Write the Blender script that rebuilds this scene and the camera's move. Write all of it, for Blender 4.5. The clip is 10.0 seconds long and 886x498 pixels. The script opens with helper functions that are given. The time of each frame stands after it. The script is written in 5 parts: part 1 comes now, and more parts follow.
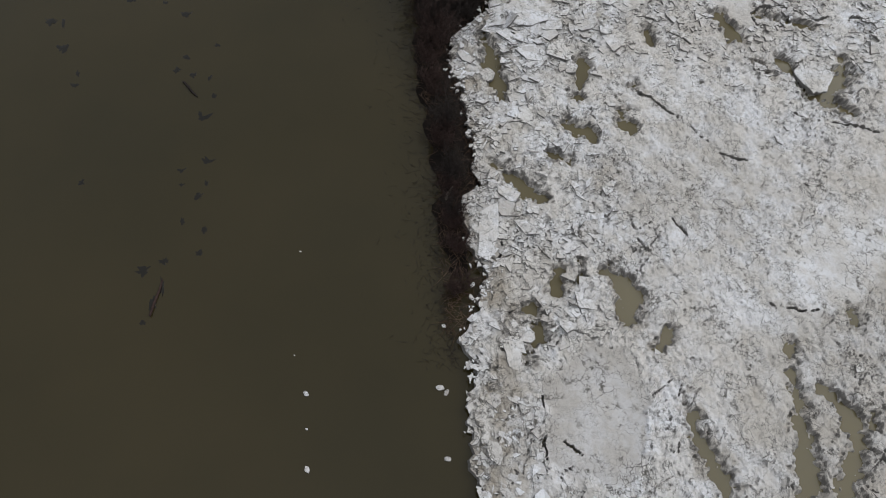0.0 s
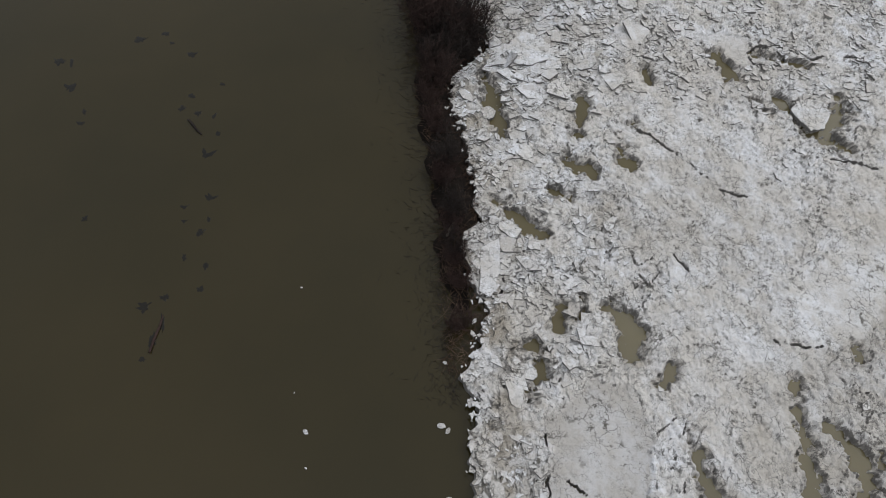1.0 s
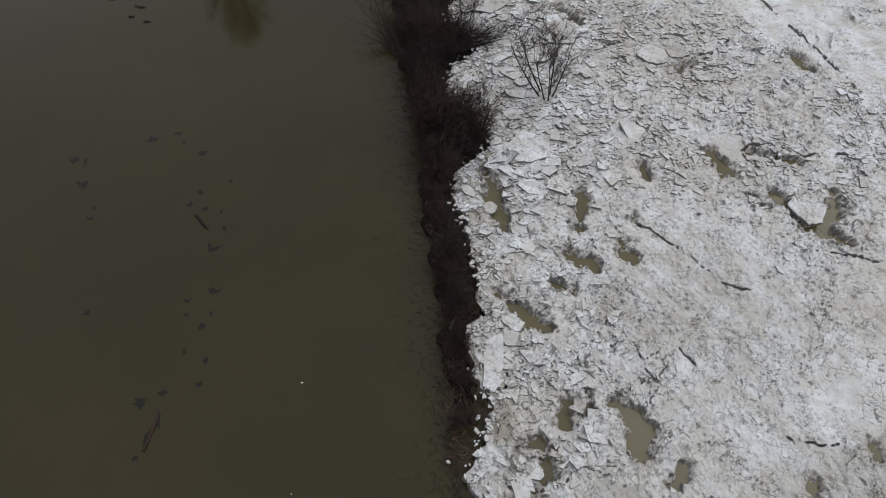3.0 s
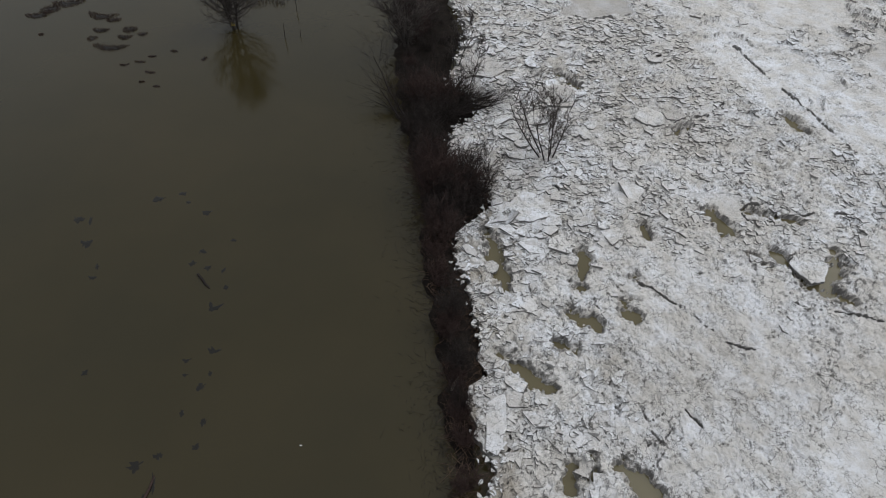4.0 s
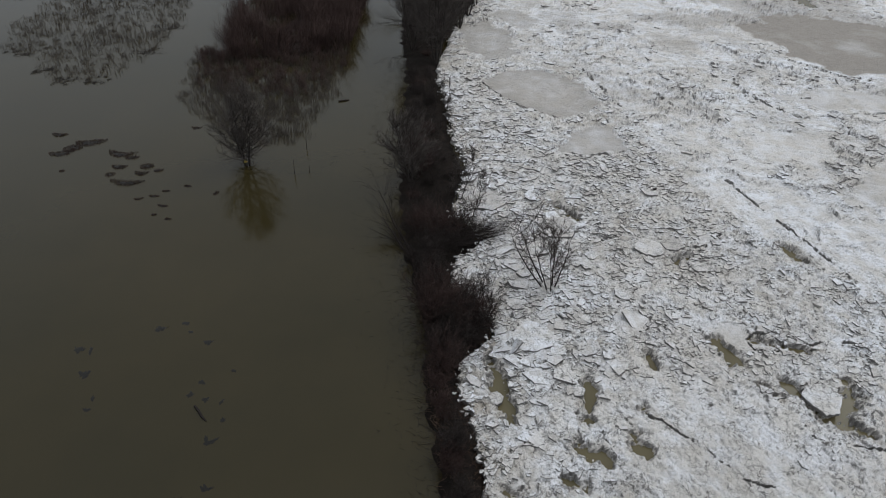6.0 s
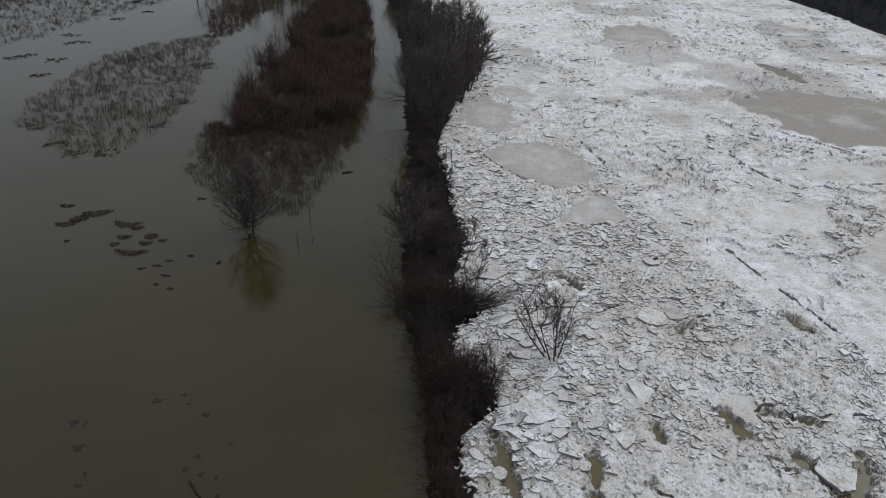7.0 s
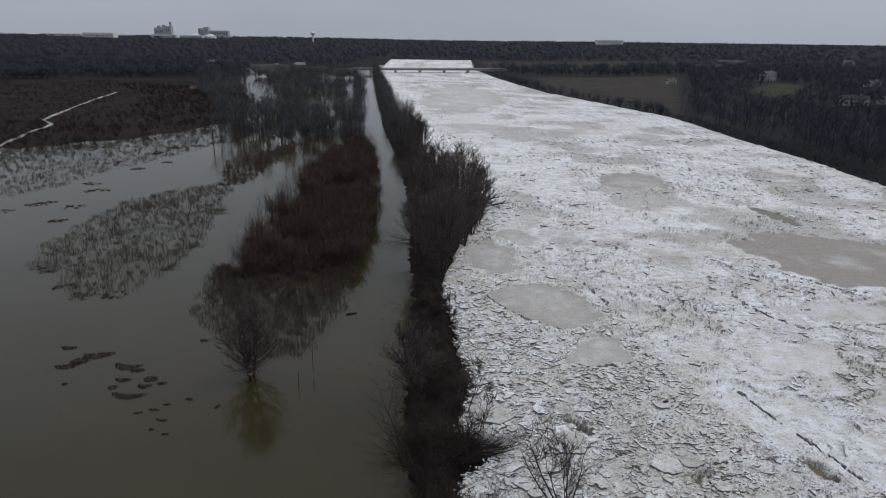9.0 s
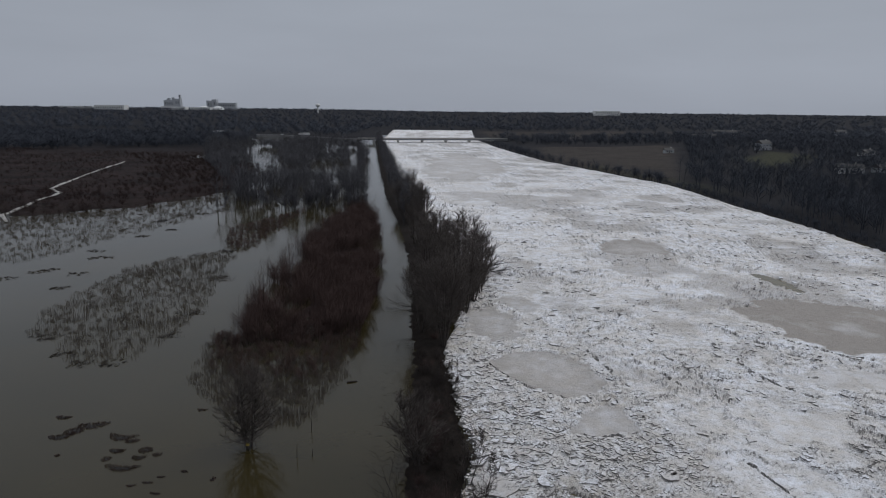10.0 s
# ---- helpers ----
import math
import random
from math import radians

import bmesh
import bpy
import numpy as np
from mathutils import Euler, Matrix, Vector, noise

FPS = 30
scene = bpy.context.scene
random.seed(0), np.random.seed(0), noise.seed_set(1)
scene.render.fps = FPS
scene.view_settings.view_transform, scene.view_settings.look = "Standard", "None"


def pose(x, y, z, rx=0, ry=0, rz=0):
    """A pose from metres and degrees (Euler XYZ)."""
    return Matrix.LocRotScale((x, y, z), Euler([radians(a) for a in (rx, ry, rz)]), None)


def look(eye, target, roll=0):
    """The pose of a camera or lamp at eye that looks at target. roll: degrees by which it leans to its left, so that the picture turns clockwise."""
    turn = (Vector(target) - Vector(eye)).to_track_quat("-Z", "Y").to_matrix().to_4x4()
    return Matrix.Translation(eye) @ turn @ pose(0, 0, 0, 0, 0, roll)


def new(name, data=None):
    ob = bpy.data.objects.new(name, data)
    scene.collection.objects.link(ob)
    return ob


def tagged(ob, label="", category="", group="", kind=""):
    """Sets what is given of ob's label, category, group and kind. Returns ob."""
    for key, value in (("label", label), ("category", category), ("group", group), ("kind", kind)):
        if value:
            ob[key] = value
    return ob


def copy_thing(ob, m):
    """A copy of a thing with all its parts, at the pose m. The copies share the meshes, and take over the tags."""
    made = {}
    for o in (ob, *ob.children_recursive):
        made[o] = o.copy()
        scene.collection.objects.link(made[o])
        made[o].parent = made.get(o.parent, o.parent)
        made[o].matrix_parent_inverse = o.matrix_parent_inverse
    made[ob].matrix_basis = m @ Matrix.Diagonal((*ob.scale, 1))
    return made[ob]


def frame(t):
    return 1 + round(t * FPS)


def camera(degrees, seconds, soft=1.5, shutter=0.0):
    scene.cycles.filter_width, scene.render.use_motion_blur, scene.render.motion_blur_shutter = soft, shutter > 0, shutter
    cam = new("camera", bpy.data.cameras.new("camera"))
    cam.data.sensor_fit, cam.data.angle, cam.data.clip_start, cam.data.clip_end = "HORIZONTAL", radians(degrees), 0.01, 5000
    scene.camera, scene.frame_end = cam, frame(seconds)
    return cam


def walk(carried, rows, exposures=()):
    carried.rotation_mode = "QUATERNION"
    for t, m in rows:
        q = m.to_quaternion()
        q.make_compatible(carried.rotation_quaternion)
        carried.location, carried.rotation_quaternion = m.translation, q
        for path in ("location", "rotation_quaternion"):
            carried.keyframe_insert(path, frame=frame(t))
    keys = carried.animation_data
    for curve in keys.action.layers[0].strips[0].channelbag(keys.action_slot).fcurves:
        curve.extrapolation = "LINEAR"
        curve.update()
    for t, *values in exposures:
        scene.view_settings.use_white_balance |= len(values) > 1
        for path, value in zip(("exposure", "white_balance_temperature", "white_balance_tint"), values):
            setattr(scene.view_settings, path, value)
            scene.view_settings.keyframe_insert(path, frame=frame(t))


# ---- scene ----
cam = camera(67.5, 10.0, soft=1.0)
walk(cam, [
        (0, pose(0, 0, 40, 26.70, -1.76, -0.88)),
        (0.5, pose(0, 0, 40, 28.16, -1.73, -0.81)),
        (1, pose(0, 0, 40, 29.82, -1.66, -0.82)),
        (1.5, pose(0, 0, 40, 31.62, -1.62, -0.78)),
        (2, pose(0, 0, 40, 33.54, -1.58, -0.73)),
        (2.5, pose(0, 0, 40, 35.58, -1.5, -0.75)),
        (4, pose(0, 0, 40, 42.98, -1.3, -0.66)),
        (4.5, pose(0, 0, 40, 45.61, -1.25, -0.61)),
        (5, pose(0, 0, 40, 48.34, -1.18, -0.58)),
        (5.5, pose(0, 0, 40, 51.19, -1.12, -0.56)),
        (7, pose(0, 0, 40, 60.12, -0.95, -0.39)),
        (7.5, pose(0, 0, 40, 63.16, -0.85, -0.36)),
        (8, pose(0, 0, 40, 66.23, -0.8, -0.26)),
        (8.5, pose(0, 0, 40, 69.25, -0.76, -0.2)),
        (9, pose(0, 0, 40, 72.27, -0.7, -0.13)),
        (9.5, pose(0, 0, 40, 75.28, -0.66, -0.07)),
        (10, pose(0, 0, 40, 78.03, -0.6, 0))],
     exposures=[(0, -0.03, 6420, 7), (2.5, -0.03, 6350, 7), (5.5, -0.06, 6230, 6), (7.5, -0.11, 6130, 7), (8.5, -0.12, 6090, 8), (9.2, -0.15, 6070, 8), (10, -0.36, 6050, 9)])


# ---- world and light: a closed winter overcast ----
world = bpy.data.worlds.new("overcast")
scene.world = world
world.use_nodes = True
wt = world.node_tree
wt.nodes.clear()


def wn(kind, **kw):
    n = wt.nodes.new(kind)
    for k, v in kw.items():
        n.inputs[k].default_value = v
    return n


SUN_EL, SUN_AZ = radians(46), radians(68)
sky = wn("ShaderNodeTexSky")
sky.sky_type = "NISHITA"
sky.sun_disc = False
sky.sun_elevation, sky.sun_rotation = SUN_EL, SUN_AZ
bw = wn("ShaderNodeRGBToBW")
wt.links.new(sky.outputs[0], bw.inputs[0])
tc = wn("ShaderNodeTexCoord")
sep = wn("ShaderNodeSeparateXYZ")
wt.links.new(tc.outputs["Generated"], sep.inputs[0])
cloud = wn("ShaderNodeTexNoise", Scale=2.2, Detail=4.0, Roughness=0.5)
stretch = wn("ShaderNodeMapping")
stretch.inputs["Scale"].default_value = (1, 1, 5)
wt.links.new(tc.outputs["Generated"], stretch.inputs[0])
wt.links.new(stretch.outputs[0], cloud.inputs["Vector"])
ramp = wn("ShaderNodeValToRGB")
ramp.color_ramp.elements[0].position, ramp.color_ramp.elements[0].color = 0.0, (0.41, 0.425, 0.47, 1)
ramp.color_ramp.elements[1].position, ramp.color_ramp.elements[1].color = 1.0, (0.80, 0.81, 0.85, 1)
e = ramp.color_ramp.elements.new(0.18)
e.color = (0.43, 0.45, 0.49, 1)
wt.links.new(sep.outputs["Z"], ramp.inputs[0])
mot = wn("ShaderNodeMapRange")
for k, v in (("From Min", 0.3), ("From Max", 0.7), ("To Min", 0.93), ("To Max", 1.05)):
    mot.inputs[k].default_value = v
wt.links.new(cloud.outputs[0], mot.inputs[0])
cl = wn("ShaderNodeVectorMath")
cl.operation = "SCALE"
wt.links.new(ramp.outputs[0], cl.inputs[0])
wt.links.new(mot.outputs[0], cl.inputs["Scale"])
bg1 = wn("ShaderNodeBackground", Strength=0.9)
bg2 = wn("ShaderNodeBackground", Strength=0.01)
add = wn("ShaderNodeAddShader")
wo = wn("ShaderNodeOutputWorld")
wt.links.new(cl.outputs[0], bg1.inputs[0])
wt.links.new(bw.outputs[0], bg2.inputs[0])
wt.links.new(bg1.outputs[0], add.inputs[0])
wt.links.new(bg2.outputs[0], add.inputs[1])
wt.links.new(add.outputs[0], wo.inputs[0])

sl = bpy.data.lights.new("sun", "SUN")
sl.energy, sl.angle, sl.color = 1.1, radians(50), (1.0, 0.97, 0.94)
sun = new("sun", sl)
sun.matrix_world = look((60 * math.sin(SUN_AZ) * math.cos(SUN_EL), 60 * math.cos(SUN_AZ) * math.cos(SUN_EL), 60 * math.sin(SUN_EL)), (0, 0, 0))

# ---- vector noise and outlines, in numpy ----


def hash2(i, j, seed):
    h = (i.astype(np.int64) * 374761393 + j.astype(np.int64) * 668265263 + seed * 974634777) & 0xFFFFFFFF
    h = ((h ^ (h >> 13)) * 1274126177) & 0xFFFFFFFF
    h = ((h ^ (h >> 16)) * 2246822519) & 0xFFFFFFFF
    return ((h ^ (h >> 15)) & 0xFFFFFF) / float(0x1000000)


def vnoise(x, y, seed=0):
    i, j = np.floor(x), np.floor(y)
    u, v = x - i, y - j
    u, v = u * u * (3 - 2 * u), v * v * (3 - 2 * v)
    a, b = hash2(i, j, seed), hash2(i + 1, j, seed)
    c, d = hash2(i, j + 1, seed), hash2(i + 1, j + 1, seed)
    return (a * (1 - u) + b * u) * (1 - v) + (c * (1 - u) + d * u) * v


def fbm(x, y, seed=0, octaves=3):
    t, k, s = 0, 0.5, 0
    for o in range(octaves):
        t, s = t + k * vnoise(x * 2 ** o, y * 2 ** o, seed + o), s + k
        k *= 0.5
    return t / s


def cells(x, y, size, seed):
    """Voronoi: nearest and second distance, centre of the nearest, and three random numbers of its own."""
    px, py = x / size, y / size
    ci, cj = np.floor(px), np.floor(py)
    f1, f2 = np.full(x.shape, 9.0), np.full(x.shape, 9.0)
    cx, cy, bi, bj = (np.zeros(x.shape) for _ in range(4))
    for a in (-1, 0, 1):
        for b in (-1, 0, 1):
            i, j = ci + a, cj + b
            qx, qy = i + 0.05 + 0.9 * hash2(i, j, seed), j + 0.05 + 0.9 * hash2(i, j, seed + 1)
            d = np.hypot(px - qx, py - qy)
            near = d < f1
            f2 = np.where(near, f1, np.minimum(f2, d))
            f1 = np.where(near, d, f1)
            cx, cy = np.where(near, qx, cx), np.where(near, qy, cy)
            bi, bj = np.where(near, i, bi), np.where(near, j, bj)
    return f1 * size, f2 * size, cx * size, cy * size, hash2(bi, bj, seed + 2), hash2(bi, bj, seed + 3), hash2(bi, bj, seed + 4)


def smooth(a, b, x):
    t = np.clip((x - a) / (b - a), 0, 1)
    return t * t * (3 - 2 * t)


def inside(x, y, pts):
    """Signed distance to a closed outline, positive inside."""
    best, odd = np.full(x.shape, 1e9), np.zeros(x.shape, bool)
    for (ax, ay), (bx, by) in zip(pts, pts[1:] + pts[:1]):
        ex, ey = bx - ax, by - ay
        t = np.clip(((x - ax) * ex + (y - ay) * ey) / (ex * ex + ey * ey), 0, 1)
        best = np.minimum(best, np.hypot(x - ax - t * ex, y - ay - t * ey))
        cross = (ay > y) != (by > y)
        odd ^= cross & (x < (bx - ax) * (y - ay) / (by - ay if by != ay else 1e-9) + ax)
    return np.where(odd, best, -best)


def line(rows):
    ys, xs = zip(*rows)
    return lambda y: np.interp(y, ys, xs)


# plan: x of the shore lines for each y
ICE_LEFT = line([(-60, 4), (4.3, 3.3), (6.8, 3.0), (8.7, 2.8), (10.4, 3.2), (13.6, 2.7), (16.3, 3.4), (17.9, 4.0), (20.4, 3.5), (23.1, 2.9), (24.9, 4.0), (27.5, 3.9), (30.3, 3.7), (32.4, 3.1), (35, 2.5), (37.3, 2.3),
                 (39.3, 2.8), (40.8, 5.0), (43.6, 5.8), (46, 4.2), (48.7, 2.0), (53, 2.2), (55, 4.6), (56.4, 5.4), (58.2, 4.0), (60.3, 2.4), (65, 3.0), (71.4, 4.4), (78.6, 2.8), (90.6, 2.0), (101, 0.6), (108, 0.9), (112, 1.6),
                 (120, 2.6), (133, 5.5), (145, 8.5), (156, 10.5), (166, 8.5), (180, 4), (207, 0), (250, -7), (312, -15), (489, -36), (684, -60), (830, -76), (1240, -92)])
SHORE = line([(-60, 3.5), (5, 1.6), (10, 1.9), (15.3, 1.5), (20, 1.1), (28.5, 0.9), (32.6, 0.0), (40, -0.5), (48.5, -1.5), (57.5, -3.3), (69, -4.3), (84, -4.5), (90, -4.2), (104, -4.3), (116, -6.0), (146, -7.4),
              (161, -8.7), (206, -12.8), (255, -19.5), (300, -26), (442, -42), (684, -68), (822, -84), (1240, -100)])
ICE_RIGHT = line([(-60, 122), (188, 129), (241, 129), (276, 126), (359, 124), (438, 103), (530, 78), (705, 57), (895, 42), (1240, 54)])
ISLAND = [(-35, 106), (-37, 124), (-39, 138), (-40.5, 155), (-40.5, 175), (-39.5, 207), (-36, 238), (-31.5, 257), (-27, 256), (-21.6, 221), (-17.8, 187), (-15.2, 151), (-14, 125), (-14, 112)]
REEDS_ISLAND = [(-40, 114), (-37, 92), (-25, 77), (-17, 80), (-14, 97), (-14, 114)]
REEDS_MID = [(-73, 112), (-79, 124), (-79, 141), (-78, 161), (-75, 170), (-62, 184), (-57, 178), (-52, 152), (-50, 138), (-47.7, 124), (-48, 106), (-52, 98), (-58, 98), (-64, 105)]
REEDS_SLIM = [(-63, 188), (-70, 219), (-58, 249), (-55, 264), (-52.5, 245), (-55, 215), (-55, 184)]
MARSH = [(-420, 190), (-170, 232), (-126, 254), (-98, 306), (-84, 262), (-84, 250), (-97, 211), (-104, 176), (-114, 158), (-180, 120), (-420, 100)]
UPLAND = [(-2500, 260), (-420, 190), (-170, 236), (-126, 258), (-102, 300), (-118, 420), (-200, 560), (-215, 800), (-300, 880), (-2500, 900)]
WOODS_MID = [(-88, 258), (-60, 258), (-31, 268), (-40, 330), (-52, 440), (-66, 600), (-84, 700), (-150, 740), (-235, 670), (-172, 480), (-128, 380), (-101, 300)]
GLADES = [[(-190, 665), (-147, 614), (-105, 434), (-103, 390), (-116, 385), (-137, 475)], [(-90, 445), (-79, 483), (-59, 440), (-56, 365), (-71, 350)], [(-95, 658), (-86, 680), (-59, 486), (-48, 384), (-56, 400)], [(-88, 268), (-91, 235), (-100, 240), (-118, 345), (-110, 345)]]

# ---- meshes from arrays ----


def mesh_of(name, verts, faces, material, shade_smooth=False, floats=None):
    """verts (n, 3), faces (m, 3) or (m, 4)."""
    me = bpy.data.meshes.new(name)
    verts, faces = np.asarray(verts, np.float32), np.asarray(faces, np.int32)
    m, k = faces.shape
    me.vertices.add(len(verts))
    me.vertices.foreach_set("co", verts.ravel())
    me.loops.add(m * k)
    me.loops.foreach_set("vertex_index", faces.ravel())
    me.polygons.add(m)
    me.polygons.foreach_set("loop_start", np.arange(0, m * k, k, dtype=np.int32))
    me.polygons.foreach_set("use_smooth", np.full(m, shade_smooth))
    for key, values in (floats or {}).items():
        me.attributes.new(key, "FLOAT", "POINT").data.foreach_set("value", np.asarray(values, np.float32).ravel())
    me.update(calc_edges=True)
    me.materials.append(material)
    return me


def grid_faces(rows, cols):
    i = np.arange(rows * cols).reshape(rows, cols)
    return np.stack([i[:-1, :-1], i[:-1, 1:], i[1:, 1:], i[1:, :-1]], -1).reshape(-1, 4)


def part(name, mesh, parent, label=""):
    ob = new(name, mesh)
    ob.parent = parent
    return tagged(ob, label) if label else ob


def bm_mesh(name, bm, material):
    me = bpy.data.meshes.new(name)
    bm.to_mesh(me)
    bm.free()
    me.materials.append(material)
    return me


# ---- materials ----


def nodes_of(name):
    m = bpy.data.materials.new(name)
    m.use_nodes = True
    t = m.node_tree
    b = t.nodes["Principled BSDF"]
    return m, t, b


def node(t, kind, links=(), **kw):
    n = t.nodes.new(kind)
    for k, v in kw.items():
        n.inputs[k.replace("_", " ")].default_value = v
    for k, out in links:
        t.links.new(out, n.inputs[k])
    return n


def mixc(t, fac, a, b, mode="MIX"):
    n = t.nodes.new("ShaderNodeMix")
    n.data_type, n.blend_type = "RGBA", mode
    for sock, v in ((n.inputs[0], fac), (n.inputs[6], a), (n.inputs[7], b)):
        if isinstance(v, (tuple, float, int)):
            sock.default_value = v
        else:
            t.links.new(v, sock)
    return n.outputs[2]


def span(t, value, a, b, c=0.0, d=1.0):
    n = t.nodes.new("ShaderNodeMapRange")
    n.inputs[1].default_value, n.inputs[2].default_value, n.inputs[3].default_value, n.inputs[4].default_value = a, b, c, d
    t.links.new(value, n.inputs[0])
    return n.outputs[0]


def place(t):
    return t.nodes.new("ShaderNodeNewGeometry").outputs["Position"]


def noise_out(t, pos, scale, detail=4.0, rough=0.55):
    return node(t, "ShaderNodeTexNoise", (("Vector", pos),), Scale=scale, Detail=detail, Roughness=rough).outputs[0]


def bump(t, b, height, strength, distance):
    n = node(t, "ShaderNodeBump", (("Height", height),), Strength=strength, Distance=distance)
    t.links.new(n.outputs[0], b.inputs["Normal"])


def ice_material(name="river_ice", vary=""):
    """Snow-crusted river ice: pale crust on top, bare grey ice with painted shade on broken faces, silt stains and
    crushed crumbs.
    """
    m, t, b = nodes_of(name)
    pos = place(t)

    def drawn(key):
        n = node(t, "ShaderNodeAttribute")
        n.attribute_name = key
        return n.outputs["Fac"]

    def times(a, c):
        n = node(t, "ShaderNodeMath", ((0, a), (1, c)))
        n.operation = "MULTIPLY"
        return n.outputs[0]
    still = node(t, "ShaderNodeMath", (), Value=1.0)
    still.operation = "SUBTRACT"
    t.links.new(drawn("calm"), still.inputs[1])
    still = still.outputs[0]
    big, mid, fine, crumb = noise_out(t, pos, 0.06, 5), noise_out(t, pos, 0.8, 6, 0.65), noise_out(t, pos, 5.0, 5, 0.7), noise_out(t, pos, 2.1, 8, 0.78)
    c = mixc(t, span(t, noise_out(t, pos, 0.42, 6, 0.62), 0.42, 0.58), (0.935, 0.94, 0.98, 1), (0.805, 0.78, 0.762, 1))
    c = mixc(t, span(t, big, 0.44, 0.64, 0, 0.36), c, (0.66, 0.585, 0.49, 1))
    c = mixc(t, span(t, fine, 0.55, 0.74, 0, 0.36), c, (0.46, 0.42, 0.375, 1))
    c = mixc(t, times(drawn("dirt"), span(t, mid, 0.30, 0.62, 0.55, 1.0)), c, (0.45, 0.40, 0.335, 1))
    c = mixc(t, drawn("wet"), c, (0.355, 0.322, 0.290, 1))
    if vary == "object":
        c = mixc(t, span(t, t.nodes.new("ShaderNodeObjectInfo").outputs["Random"], 0.45, 1, 0, 0.6), c, (0.46, 0.415, 0.375, 1))
    if vary == "island":
        c = mixc(t, span(t, t.nodes.new("ShaderNodeNewGeometry").outputs["Random Per Island"], 0.45, 1, 0, 0.55), c, (0.46, 0.42, 0.38, 1))
    # crushed crust: small shards, each with its own tone
    warp = node(t, "ShaderNodeTexNoise", (("Vector", pos),), Scale=1.4, Detail=4.0)
    moved = node(t, "ShaderNodeVectorMath", ((0, pos), (1, warp.outputs["Color"]))).outputs[0]
    tone = []
    for scale in (1.3, 3.4):
        vor = node(t, "ShaderNodeTexVoronoi", (("Vector", moved),), Scale=scale)
        one = node(t, "ShaderNodeSeparateXYZ", (("Vector", vor.outputs["Color"]),)).outputs[0]
        tone.append(one)
        c = mixc(t, times(span(t, one, 0.5, 1.0, 0, 0.27), still), c, (0.55, 0.51, 0.465, 1))
    # hairline cracks round the shards, here and there
    for scale, width, gate_scale, low, deep in ((0.75, 0.022, 0.5, 0.47, 0.9), (2.3, 0.036, 0.7, 0.47, 0.85), (5.2, 0.045, 0.9, 0.52, 0.6)):
        vor = node(t, "ShaderNodeTexVoronoi", (("Vector", moved),), Scale=scale, Randomness=1.0)
        vor.feature = "DISTANCE_TO_EDGE"
        hair = times(span(t, vor.outputs["Distance"], width, width * 0.3), span(t, noise_out(t, pos, gate_scale, 4), low, low + 0.10, 0, deep))
        c = mixc(t, times(hair, still), c, (0.17, 0.16, 0.15, 1))
    # shade painted into the hollows between the crumbs, in patches
    pit_shade = times(span(t, crumb, 0.462, 0.405), span(t, noise_out(t, pos, 0.5, 3), 0.44, 0.60, 0.08, 1.0))
    c = mixc(t, times(pit_shade, still), c, (0.16, 0.15, 0.135, 1))
    # broken faces carry no snow crust; darkened further to paint shade into crevices
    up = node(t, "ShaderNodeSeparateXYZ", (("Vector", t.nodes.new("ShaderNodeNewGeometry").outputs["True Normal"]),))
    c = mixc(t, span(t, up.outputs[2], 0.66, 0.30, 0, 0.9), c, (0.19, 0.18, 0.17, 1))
    t.links.new(c, b.inputs["Base Color"])
    b.inputs["Roughness"].default_value = 0.8
    b.inputs["Specular IOR Level"].default_value = 0.12
    step = node(t, "ShaderNodeMath", ((0, tone[0]), (1, tone[1])))
    step.operation = "ADD"
    step = times(step.outputs[0], still)
    tall = node(t, "ShaderNodeMath", ((0, span(t, step, 0, 2, 0, 0.5)), (1, crumb)))
    tall.operation = "ADD"
    bump(t, b, tall.outputs[0], 0.9, 0.21)
    return m


def water_material(name, deep, silt):
    m, t, b = nodes_of(name)
    pos = place(t)
    c = mixc(t, span(t, noise_out(t, pos, 0.05, 4), 0.35, 0.65), deep, silt)
    t.links.new(c, b.inputs["Base Color"])
    b.inputs["Roughness"].default_value = 0.09
    b.inputs["IOR"].default_value = 1.33
    bump(t, b, noise_out(t, pos, 1.6, 3), 0.06, 0.05)
    return m


def bark_material(name, dark, pale, scale=6.0):
    m, t, b = nodes_of(name)
    pos = place(t)
    c = mixc(t, span(t, noise_out(t, pos, scale, 4), 0.3, 0.7), dark, pale)
    c = mixc(t, span(t, noise_out(t, pos, 0.25, 2), 0.35, 0.7, 0, 0.6), c, (dark[0] * 0.7, dark[1] * 0.65, dark[2] * 0.65, 1))
    t.links.new(c, b.inputs["Base Color"])
    b.inputs["Roughness"].default_value = 0.9
    b.inputs["Specular IOR Level"].default_value = 0.15
    return m


def soil_material(name, a, c2, scale=0.6, depth=0.08):
    m, t, b = nodes_of(name)
    pos = place(t)
    c = mixc(t, span(t, noise_out(t, pos, scale, 6, 0.65), 0.35, 0.68), a, c2)
    c = mixc(t, span(t, noise_out(t, pos, scale * 0.08, 3), 0.4, 0.65, 0, 0.5), c, tuple(v * 0.7 for v in a[:3]) + (1,))
    t.links.new(c, b.inputs["Base Color"])
    b.inputs["Roughness"].default_value = 0.95
    b.inputs["Specular IOR Level"].default_value = 0.1
    bump(t, b, noise_out(t, pos, scale * 6, 6, 0.7), 0.7, depth)
    return m


